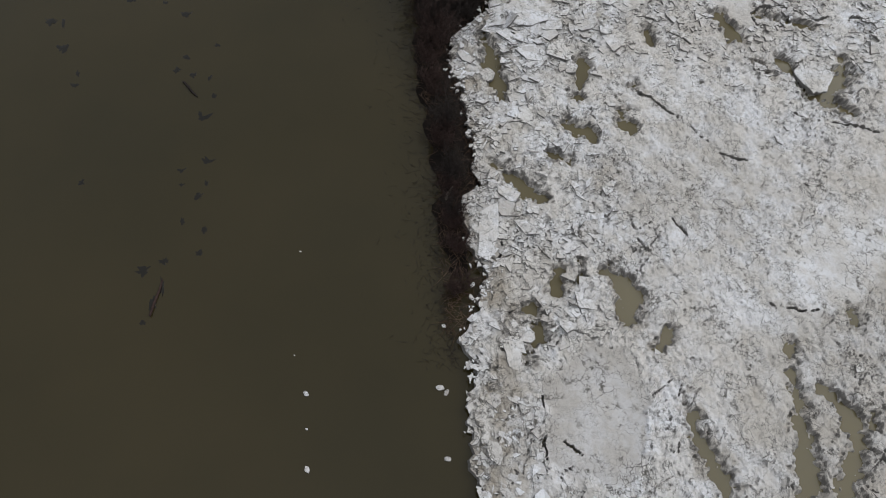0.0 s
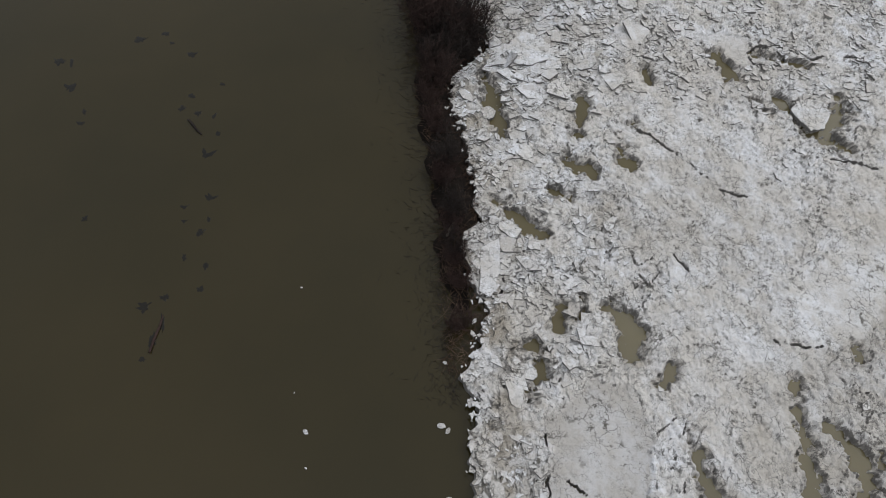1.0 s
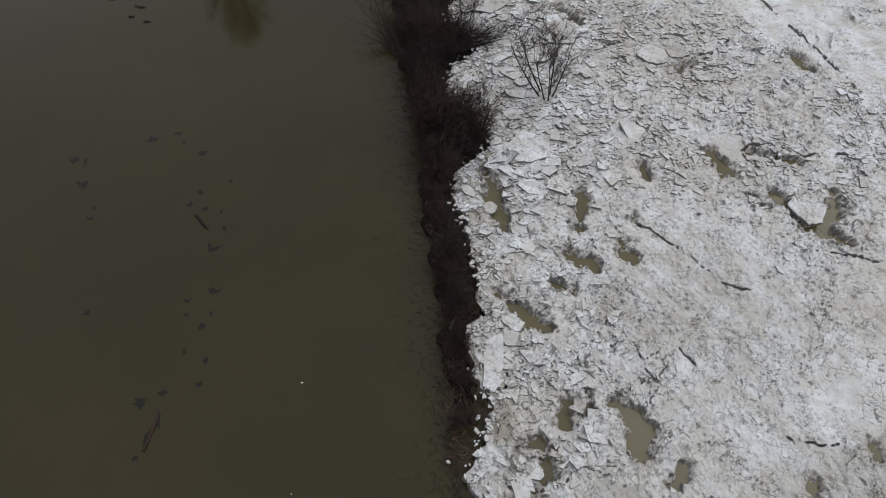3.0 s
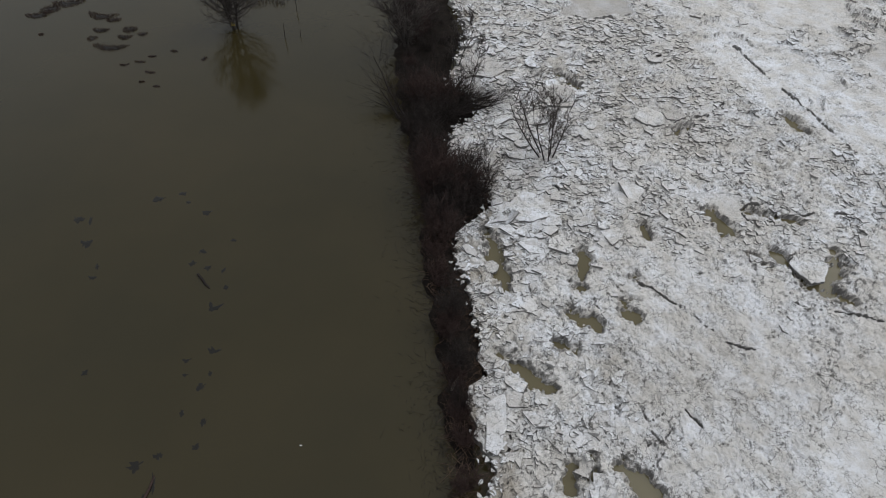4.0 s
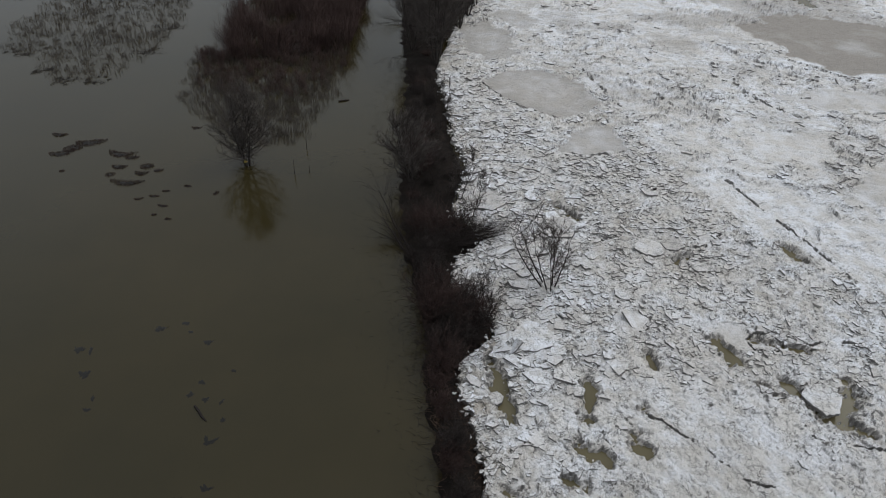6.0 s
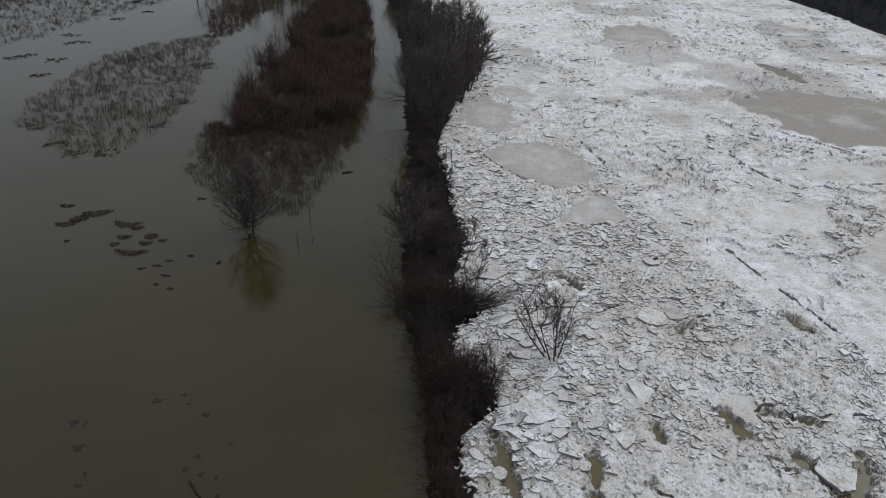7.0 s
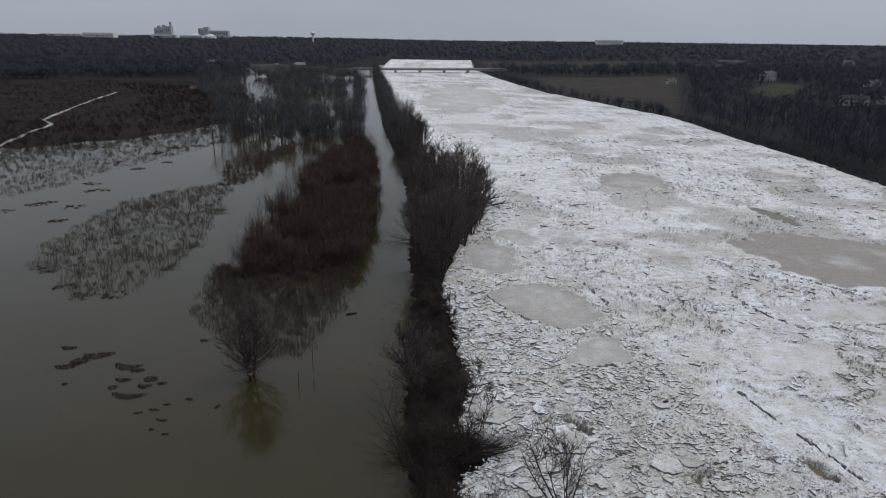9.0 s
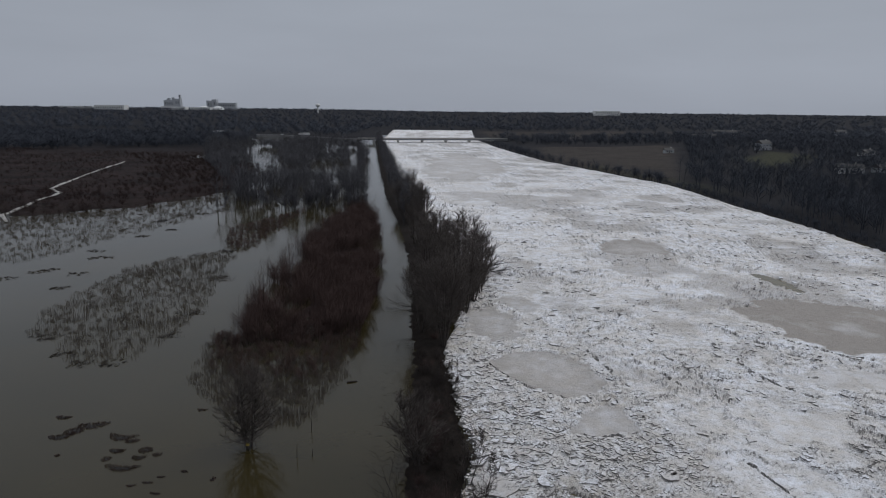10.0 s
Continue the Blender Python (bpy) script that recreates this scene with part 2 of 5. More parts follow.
def plain_material(name, c1, rough=0.7, metal=0.0, vary=0.25, scale=1.5):
    m, t, b = nodes_of(name)
    pos = place(t)
    c = mixc(t, span(t, noise_out(t, pos, scale, 5, 0.65), 0.35, 0.7), c1 + (1,), tuple(v * (1 - vary) for v in c1) + (1,))
    t.links.new(c, b.inputs["Base Color"])
    b.inputs["Roughness"].default_value, b.inputs["Metallic"].default_value = rough, metal
    return m


def ground_material():
    """Winter land: brush soil, stubble, and lawn, by the cover drawn on the plan."""
    m, t, b = nodes_of("winter_land")
    pos = place(t)

    def cover(key):
        n = node(t, "ShaderNodeAttribute")
        n.attribute_name = key
        return n.outputs["Fac"]
    grain = mixc(t, 0.5, noise_out(t, pos, 0.35, 7, 0.7), noise_out(t, pos, 0.045, 4, 0.6))
    c = mixc(t, span(t, grain, 0.35, 0.65), (0.014, 0.0135, 0.015, 1), (0.027, 0.026, 0.029, 1))
    brush = mixc(t, span(t, grain, 0.40, 0.60), (0.010, 0.0075, 0.0075, 1), (0.034, 0.0225, 0.0205, 1))
    c = mixc(t, cover("brush"), c, brush)
    stubble = mixc(t, span(t, grain, 0.35, 0.65), (0.034, 0.029, 0.026, 1), (0.062, 0.052, 0.045, 1))
    c = mixc(t, cover("stubble"), c, stubble)
    c = mixc(t, cover("lawn"), c, (0.046, 0.046, 0.028, 1))
    t.links.new(c, b.inputs["Base Color"])
    b.inputs["Roughness"].default_value = 0.95
    b.inputs["Specular IOR Level"].default_value = 0.1
    bump(t, b, noise_out(t, pos, 0.9, 6, 0.7), 0.8, 0.4)
    return m


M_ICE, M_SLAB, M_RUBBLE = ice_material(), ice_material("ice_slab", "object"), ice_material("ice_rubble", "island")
M_FLOOD = water_material("flood_water", (0.0300, 0.0245, 0.0100, 1), (0.0390, 0.0305, 0.0125, 1))
M_MELT = water_material("melt_water", (0.115, 0.098, 0.055, 1), (0.15, 0.125, 0.07, 1))
M_DROWN = water_material("drowned_grass", (0.009, 0.008, 0.006, 1), (0.014, 0.012, 0.009, 1))
M_LAND = ground_material()
M_BANK = soil_material("bank_earth", (0.009, 0.0075, 0.0065, 1), (0.026, 0.019, 0.015, 1), 1.8)
M_BARK = bark_material("grey_bark", (0.034, 0.029, 0.027, 1), (0.085, 0.075, 0.067, 1))
M_TWIG = bark_material("brown_twigs", (0.022, 0.018, 0.017, 1), (0.048, 0.039, 0.035, 1))
M_CROWN = bark_material("grey_brown_twigs", (0.058, 0.050, 0.046, 1), (0.112, 0.096, 0.086, 1))
M_GREYW = bark_material("grey_flood_wood", (0.052, 0.052, 0.058, 1), (0.095, 0.093, 0.100, 1))
M_RED = bark_material("red_brush", (0.038, 0.024, 0.0215, 1), (0.072, 0.047, 0.041, 1))
# bark of the far woods, tinted blue-grey to paint in the haze
M_FAR_HAZE = bark_material("far_wood_haze", (0.034, 0.038, 0.048, 1), (0.054, 0.060, 0.074, 1), 0.8)
M_HEATH = bark_material("heath_brush", (0.018, 0.0115, 0.0105, 1), (0.042, 0.027, 0.024, 1))
# paler and bluer still: stronger haze painted on the woods near the horizon
M_HAZY = bark_material("distant_wood_haze", (0.048, 0.054, 0.068, 1), (0.068, 0.075, 0.092, 1), 0.8)
M_LITTER = bark_material("dead_stalks", (0.05, 0.026, 0.016, 1), (0.17, 0.12, 0.085, 1), 1.5)
M_REED = bark_material("dead_reed", (0.034, 0.029, 0.025, 1), (0.080, 0.068, 0.058, 1), 1.2)
M_WOOD = bark_material("drift_wood", (0.22, 0.19, 0.16, 1), (0.42, 0.38, 0.33, 1), 3.0)
M_CONC = plain_material("bridge_concrete", (0.42, 0.40, 0.37))
M_PALE = plain_material("pale_paint", (0.75, 0.74, 0.72), 0.5)
M_GREYB = plain_material("grey_wall", (0.45, 0.46, 0.48), 0.8)
M_ROOF = plain_material("roof_shingle", (0.10, 0.095, 0.09), 0.9)
M_GLASS = plain_material("dark_glass", (0.03, 0.035, 0.04), 0.15)
M_ROAD = plain_material("road_asphalt", (0.07, 0.07, 0.07), 0.9)
M_TRACK = plain_material("gravel_track", (0.42, 0.40, 0.37), 0.95)
M_SIGN = plain_material("yellow_marker", (0.75, 0.55, 0.12), 0.5)

# ---- water ----


def sheet(name, x0, x1, y0, y1, z, material):
    return new(name, mesh_of(name, [(x0, y0, z), (x1, y0, z), (x1, y1, z), (x0, y1, z)], [(0, 1, 2, 3)], material))


tagged(sheet("water_flood", -620, 6, -250, 1000, 0.0, M_FLOOD), "still brown flood water over the meadow", "water", kind="structure")
ys = np.concatenate([np.arange(-60, 200, 4.0), np.arange(200, 1240, 20.0)])
v = np.stack([np.stack([ICE_LEFT(ys) + 1.3, ys, np.full(len(ys), 0.006)], -1), np.stack([ICE_RIGHT(ys) + 2, ys, np.full(len(ys), 0.006)], -1)], 1).reshape(-1, 3)
tagged(new("water_river", mesh_of("water_river", v, grid_faces(len(ys), 2), M_MELT)), "olive brown meltwater showing between river ice", "water", kind="structure")

# ---- ground: one sheet to the horizon ----


def steps(stops):
    out = [stops[0][0]]
    for (a, _), (b, d) in zip(stops, stops[1:]):
        out += list(np.linspace(a, b, max(1, round((b - a) / d)) + 1)[1:])
    return np.array(out)


def land_height(x, y):
    far = np.hypot(x, y)
    z = 1.0 + 1.2 * fbm(x / 60, y / 60, 5) + 15 * smooth(900, 3600, far) + 7 * smooth(700, 1700, far) * smooth(-100, -700, x)
    z = z + 6 * smooth(170, 330, x) * smooth(1300, 500, y) + 3 * smooth(350, 900, x)
    river = np.minimum(x - SHORE(y) - 1, ICE_RIGHT(y) + 4 - x) * smooth(1262, 1240, y) - 400 * (y > 1262)
    z = np.where(y < 1262, z + (-2.2 - z) * smooth(-3, 3, river), z)
    flood = np.minimum(np.minimum(SHORE(y) + 0.5 - x, 900 - y), x + 520)
    z = z + (-1.3 - z) * smooth(-4, 4, flood)
    up = inside(x, y, UPLAND) - 6 + 46 * (fbm(x / 22, y / 30, 19) - 0.5)
    z = np.maximum(z, -1.3 + (1.75 + 0.9 * fbm(x / 40, y / 40, 6)) * smooth(-30, 22, up))
    ragged = 5 * (fbm(x / 9, y / 9, 7) - 0.5)
    for outline, top in ((ISLAND, -0.02), (REEDS_ISLAND, -0.15), (REEDS_MID, -0.18), (REEDS_SLIM, -0.10), (WOODS_MID, -0.16), (MARSH, -0.09)):
        s = inside(x, y, outline) + ragged
        lift = -1.3 + (1.3 + top + 0.34 * (fbm(x / 3.5, y / 7, 8) - 0.5)) * smooth(-5, 3, s)
        z = np.maximum(z, lift)
    return z


gx = steps([(-4900, 0), (-1400, 250), (-420, 40), (-180, 6), (-8, 2.6), (130, 12), (420, 8), (1400, 50), (4900, 250)])
gy = steps([(-900, 0), (-60, 120), (70, 20), (290, 2.4), (480, 5), (960, 10), (1900, 60), (4940, 220)])
GX, GY = np.meshgrid(gx, gy)
GZ = land_height(GX, GY)
brush = np.clip(smooth(-45, -15, inside(GX, GY, UPLAND)) * smooth(700, 520, GY) + smooth(-6, 3, inside(GX, GY, ISLAND)), 0, 1)
FIELD = [(129, 366), (108, 437), (84, 530), (90, 600), (98, 700), (240, 730), (233, 678), (150, 424)]
FIELD_FAR = [(70, 900), (60, 1150), (500, 1250), (520, 960)]
LAWN = [(234, 524), (268, 558), (285, 590), (290, 520), (264, 486), (232, 440), (206, 450)]
stub = np.clip(smooth(-8, 8, inside(GX, GY, FIELD)) + smooth(-8, 8, inside(GX, GY, FIELD_FAR)), 0, 1)
lawn = smooth(-8, 8, inside(GX, GY, LAWN) + 14 * (fbm(GX / 25, GY / 25, 3) - 0.5)) + 0.5 * smooth(9, 2, np.abs(GX - ICE_RIGHT(GY) - 9)) * smooth(300, 340, GY) * (GY < 480)
tagged(new("ground", mesh_of("ground", np.stack([GX, GY, GZ], -1).reshape(-1, 3), grid_faces(*GX.shape), M_LAND, True,
       {"brush": brush, "stubble": stub, "lawn": lawn})), "dark brown winter land with stubble fields", "ground", kind="structure")

# ---- river bank: a low dark dyke between flood and ice ----
by = np.concatenate([np.arange(-60, 130, 0.5), np.arange(130, 300, 2.0), np.arange(300, 830, 6.0)])
bu = np.linspace(0, 1, 15)
BY, BU = np.meshgrid(by, bu, indexing="ij")
x0, x1 = SHORE(BY) + 0.5 - 1.6 * fbm(BY / 1.3, BY * 0, 21), ICE_LEFT(BY) + 0.7
BX = x0 + (x1 - x0) * BU
width = np.minimum(1, (x1 - x0) / 4)
BZ = -0.35 + (0.95 * np.sin(np.pi * np.clip(BU * 1.05, 0, 1)) ** 0.7 + 0.35 * (fbm(BX / 0.7, BY / 0.7, 22) - 0.5)) * width * smooth(12, 27, BY)
tagged(new("river_bank", mesh_of("river_bank", np.stack([BX, BY, BZ], -1).reshape(-1, 3), grid_faces(*BX.shape), M_BANK, True)),
       "dark muddy dyke between flood water and ice", "river bank", kind="structure")

# ---- river ice ----
# melt pools: chains of x, y and half width, ragged at the rim
POOLS_SHORE = [[(5.1, 39.6, 0.35), (5.5, 37.2, 0.65), (5.7, 35.5, 0.5), (6.2, 33.0, 0.4)], [(12.8, 36.6, 0.3), (12.5, 35.0, 0.55), (12.1, 33.2, 0.3)], [(15.1, 31.8, 0.3), (15.6, 30.4, 0.5)],
               [(10.8, 30.4, 0.35), (12.0, 29.8, 0.55), (12.9, 29.3, 0.35)], [(5.3, 26.8, 0.3), (6.9, 25.1, 0.5), (8.5, 23.8, 0.35)], [(16.3, 34.0, 0.25), (16.8, 33.7, 0.2)], [(18.5, 39.9, 0.3), (18.7, 38.7, 0.25)],
               [(9.3, 18.4, 0.35), (9.0, 17.1, 0.35)], [(10.9, 18.6, 0.3), (10.7, 18.0, 0.25)], [(6.5, 15.6, 0.4), (7.3, 15.6, 0.35)], [(7.5, 14.2, 0.35), (7.0, 12.7, 0.22)]]
POOLS_OPEN = [[(12.6, 18.3, 0.3), (13.5, 17.6, 0.7), (13.8, 16.2, 0.8), (13.5, 15.3, 0.6)], [(15.8, 14.0, 0.3), (15.2, 13.1, 0.3)], [(16.0, 9.6, 0.3), (16.3, 8.5, 0.4), (16.8, 7.1, 0.35), (17.3, 5.4, 0.75), (17.6, 4.0, 0.5)],
              [(23.5, 13.4, 0.18), (23.2, 10.3, 0.25), (23.0, 7.6, 0.5), (22.4, 4.2, 0.6)], [(25.0, 10.2, 0.3), (26.2, 8.6, 0.5), (26.2, 6.7, 0.5), (24.6, 4.2, 0.5)], [(28.3, 15.4, 0.45), (28.6, 14.6, 0.35)],
              [(27.6, 8.8, 0.2), (27.5, 7.9, 0.2)]]
POOLS_FAR = [[(24.8, 41.6, 0.35), (25.7, 39.6, 0.75)], [(28.7, 37.0, 0.35), (29.4, 35.2, 0.35), (30.3, 33.3, 0.3), (31.6, 32.4, 0.25)], [(33.9, 37.0, 0.35), (33.4, 35.4, 0.65), (32.0, 33.9, 0.3), (30.8, 33.0, 0.25)],
             [(14.2, 63.3, 0.35), (16.0, 60.9, 0.45)], [(24.4, 53.0, 0.4), (26.0, 53.9, 0.4)], [(36.8, 55.6, 0.5), (37.8, 53.4, 0.6)], [(78.9, 161.0, 1.6), (80.6, 154.2, 2.8), (81.5, 146.0, 1.5)]]
POOLS_TORN = [[(28.4, 41.7, 0.10), (30.5, 41.0, 0.16), (32.5, 40.6, 0.08)], [(31.4, 32.6, 0.16), (33.2, 31.6, 0.12)], [(26.6, 36.5, 0.1), (27.6, 35.6, 0.16)], [(9.6, 27.6, 0.2), (10.6, 27.2, 0.25)]]
POOLS = POOLS_SHORE + POOLS_OPEN + POOLS_FAR + POOLS_TORN
# smooth pans: outline, wetness, ragged or crisp rim
PANS = [([(7.3, 100.1), (12.3, 104.6), (18.1, 105.3), (23.6, 99.3), (24.7, 92.5), (22.4, 88.7), (17.9, 86.6), (13.4, 90.1), (9.6, 95.4)], 0.85, 0.5),
        ([(16.2, 76.5), (18.8, 81.6), (22.4, 84.8), (24.9, 83.6), (25.3, 76.7), (19.7, 75.2)], 0.7, 0.7), ([(60.2, 127.6), (68.1, 136.5), (75.4, 139.4), (83, 136), (100, 122), (96, 104), (69.7, 104.6), (62.6, 114.3)], 1.35, 4.0),
        ([(43.5, 189.5), (55.2, 208.1), (64.1, 202.7), (64.6, 185), (52.5, 178.1)], 0.95, 6.0), ([(7.3, 10.4), (8.5, 12.1), (10.6, 13.4), (12.7, 13.0), (13.9, 11.4), (14.2, 9.3), (13.5, 6.6), (11.5, 4.5), (8.3, 5.1), (7.3, 6.7)], 0.5, 0.6)]
PANS += [([(25.8, 22), (30.4, 23.8), (33, 22), (33, 18.5), (28.4, 15.8), (25.6, 15.6), (24.9, 18.3)], 0.0, 1.2), ([(4.3, 125.3), (10.1, 130), (14.6, 123.9), (15.5, 112.6), (8.8, 109.4), (4.5, 113.7)], 0.75, 2.0),
         ([(10.4, 135.2), (15.6, 139.7), (20.6, 131.6), (16.5, 125.8)], 0.65, 1.5), ([(51.2, 69.2), (57, 74), (66, 72), (60, 62), (50.4, 64.8)], 0.42, 1.5), ([(52, 96), (62, 99), (72, 96), (70, 91), (58, 91)], 0.4, 1.5), ([(41, 78), (46, 84), (54, 82), (52, 75), (44, 74)], 0.1, 1.0)]
PANS += [([(-14, 400), (-12, 520), (12, 620), (42, 520), (44, 440), (20, 370)], 0.7, 10.0), ([(38, 300), (60, 320), (84, 305), (66, 290)], 0.3, 8.0), ([(2, 290), (8, 370), (26, 380), (30, 310), (16, 270)], 0.22, 12.0), ([(26, 41), (29.6, 40.3), (27.6, 43.5), (23, 44)], 0.25, 0.8)]
SHEAR = line([(30, 60), (47, 44), (60, 36), (74, 31), (95, 26), (125, 20), (170, 17), (260, 6), (800, -60)])
# silt stains and wind-packed crust: x, y, half width, half length, turn
STAINS = [(23.5, 8, 5, 9, 8, 0.62), (20.5, 26, 6, 8, 20, 0.45), (26, 40, 7, 4, 0, 0.42), (14, 18, 4, 5, 0, 0.25), (6, 30, 3, 7, 0, 0.35), (9, 52, 7, 6, 0, 0.30), (31, 34.8, 2.2, 2.6, 0, 0.55), (6, 9.5, 1.4, 3, 0, 0.6)]
CRUSTS = [(21, 27, 7, 9, 20), (21, 15, 5.5, 9, 5), (36, 22, 8, 10, 0), (40, 62, 6, 22, 32), (62, 60, 14, 12, 0), (34, 92, 6, 20, 20), (55, 150, 18, 25, 0)]


def oval(x, y, o):
    a = radians(o[4])
    dx, dy = x - o[0], y - o[1]
    return np.hypot((dx * math.cos(a) + dy * math.sin(a)) / o[2], (-dx * math.sin(a) + dy * math.cos(a)) / o[3])


def seam(x, y, x0, y0, x1, y1):
    """Distance from a straight seam, wobbling a little."""
    ex, ey = x1 - x0, y1 - y0
    t = np.clip(((x - x0) * ex + (y - y0) * ey) / (ex * ex + ey * ey), 0, 1)
    return np.hypot(x - x0 - t * ex, y - y0 - t * ey)


# open cracks, as chains of x, y
SEAMS = [[(16.2, 33.7), (18.4, 32.0), (20.3, 29.9), (21.9, 27.9), (23.9, 27.1)], [(28.3, 42.6), (30.6, 42.4), (32.8, 41.2), (34.8, 41.7), (38.8, 41.1)], [(28.3, 42.6), (27.5, 41.9), (27.6, 40.6), (29.8, 40.2), (30.7, 41.2)],
         [(28.4, 31.3), (30.5, 30.6), (33.1, 30.2), (37, 28.8)], [(7.3, 7.9), (9.4, 6.6)], [(7.4, 10.0), (7.3, 5.5), (9.5, 5.7)], [(22.9, 16.0), (23.5, 15.5), (26.0, 15.5)], [(17.5, 22.2), (18.4, 20.9)],
         [(5.1, 18.7), (5.5, 20.0), (5.4, 21.7)], [(35.4, 70.4), (38.8, 58.9), (41.3, 49.8)], [(33.4, 98.7), (36.8, 88.5)], [(48.2, 97.1), (51.1, 90.9), (53.4, 88.1), (59, 89.3), (66.7, 90)]]
SEAMS += [[(56.4, 95.2), (62.9, 93.8)], [(23.9, 108.5), (26.7, 96.6)], [(52.3, 117), (56.8, 108.2), (60.5, 101.7)], [(24.5, 85.4), (26.1, 83.6)], [(25.6, 55), (28.5, 55.4), (31, 58)], [(20, 57.5), (17.5, 56.2)],
          [(7.3, 100.1), (9.6, 95.4), (13.4, 90.1), (17.9, 86.6)], [(16.2, 76.5), (19.7, 75.2), (25.3, 76.7)], [(84, 143), (92, 137)], [(60, 114), (68, 104), (80, 100)]]


def boxed_in(x, y, pts, margin):
    xs, ys = [p[0] for p in pts], [p[1] for p in pts]
    return (x > min(xs) - margin) & (x < max(xs) + margin) & (y > min(ys) - margin) & (y < max(ys) + margin)


def layer(x, y, size, seed, turn, tilt):
    """One layer of tilted plates: height of each place on its own plate."""
    c, s = math.cos(turn), math.sin(turn)
    u, v = x * c + y * s, (y * c - x * s) * 1.35
    f1, f2, cx, cy, a, b, d = cells(u, v, size, seed)
    return a + tilt * ((b - 0.5) * (u - cx) + (d - 0.5) * (v - cy)) / size, f2 - f1


def ridges(x, y):
    """Pressure ridges between ice sheets: distance from the nearest, and how far it is open there."""
    qx, qy = x + 13 * (fbm(x / 12, y / 12, 63) - 0.5), y + 13 * (fbm(x / 12, y / 12, 65) - 0.5)
    m1, m2 = cells(qx, qy * 1.15, 10.0, 67)[:2]
    n1, n2 = cells(qx, qy * 1.3, 4.6, 68)[:2]
    thin = np.where(fbm(x / 8, y / 8, 73) > 0.52, n2 - n1, 9.0)
    return np.minimum(m2 - m1, thin) / np.maximum(1, y / 90), smooth(0.38, 0.48, fbm(x / 9, y / 9, 69))


def ice_fields(x, y):
    """Height, dirt, wetness and calm of the ice at each place."""
    left = x - ICE_LEFT(y)
    side = SHEAR(y) + 5 * (fbm(x / 6, y / 6, 131) - 0.5) - x
    wob = fbm(x / 5, y / 5, 81)
    shore = smooth(11, 5, left + 5 * (wob - 0.5))
    upper = smooth(34, 41, y + 8 * (wob - 0.5)) * smooth(-3, 3, side) * smooth(125, 95, y)
    torn = smooth(5.5, 2.5, np.hypot((x - 32) / 1.7, (y - 36.5) / 1.5)) * 0.8
    broken = np.clip(np.maximum(np.maximum(shore * smooth(150, 100, y), upper), torn), 0, 1)
    far = smooth(70, 140, y)
    bx, by_ = x + 3.2 * (fbm(x / 3, y / 3, 33) - 0.5), y + 3.2 * (fbm(x / 3, y / 3, 35) - 0.5)
    crust = np.zeros(x.shape)
    for o in CRUSTS:
        crust = np.maximum(crust, smooth(1.25, 0.7, oval(bx, by_, o) + 0.5 * (fbm(x / 3, y / 3, 49) - 0.5)))
    jx, jy = x + 0.25 * (fbm(x / 0.7, y / 0.7, 31) - 0.5), y + 0.25 * (fbm(x / 0.7, y / 0.7, 37) - 0.5)
    big, gap = layer(jx, jy, 1.7, 51, 0.4, 0.7)
    mid, gap2 = layer(jx, jy, 0.95, 61, 1.3, 0.9)
    small, gap3 = layer(jx, jy, 0.46, 71, 2.2, 1.0)
    grit = np.abs(fbm(x / 0.62, y / 0.8, 125, 3) - 0.5) * 2
    coarse = smooth(0.35, 0.6, wob)
    jumble = np.maximum(np.maximum(0.36 * big * (0.6 + 0.4 * coarse), 0.31 * mid), 0.27 * small) + 0.12 * grit
    jumble = jumble - 0.16 * smooth(0.08, 0.03, np.where(big > 0.8, gap, gap2)) * smooth(0.48, 0.60, fbm(x / 1.1, y / 1.1, 91))
    mush = 0.14 * mid + 0.15 * small + 0.24 * grit + 0.20 * np.abs(fbm(x / 0.36 + 0.6 * y, y / 0.5, 127, 3) - 0.5) * 2
    mush = mush * (1 - 0.35 * crust) - 0.22 * smooth(0.07, 0.03, gap) * smooth(0.60, 0.66, fbm(x / 1.7, y / 1.7, 93)) * (1 - crust)
    sheet_h = 0.10 * big + 0.10 * grit
    quiet = mush * (1 - upper) * (1 - smooth(38, 60, y)) + sheet_h * smooth(38, 60, y)
    patch = 0.25 + 0.75 * smooth(0.40, 0.56, fbm(x / 2.4, y / 2.8, 87))
    h = (jumble * patch + (mush + 0.05) * (1 - patch)) * broken + quiet * (1 - broken)
    # ridges between the sheets farther off
    ridge, gate = ridges(x, y)
    beyond = smooth(44, 66, y) * (1 - 0.75 * upper) * gate
    h = h + beyond * (0.28 * small + 0.12) * smooth(2.0, 0.4, ridge)
    h = h - beyond * 0.32 * smooth(0.40, 0.15, ridge) * smooth(0.44, 0.54, fbm(x / 2.2, y / 2.2, 70))
    heave = smooth(0.52, 0.72, fbm(x / 20, y / 8, 95)) * smooth(60, 110, y)
    h = h + heave * 0.32 * (small - 0.4) * (0.5 + 0.5 * mid)
    dirt = 0.30 * crust * fbm(x / 2.5, y / 2.5, 105) + 0.50 * smooth(0.50, 0.78, fbm(x / 7, y / 9, 101)) + (0.85 + 0.5 * smooth(22, 12, y)) * smooth(6.0, 0.5, left) * smooth(0.38, 0.75, fbm(x / 1.7, y / 1.7, 103)) + 0.35 * broken * (mid > 0.86)
    dirt = dirt * (0.4 + 0.6 * smooth(-3, 3, side)) + 0.20 * smooth(-1, 4, side) * smooth(44, 60, y) * smooth(170, 120, y) * (0.4 + fbm(x / 3, y / 3, 133))
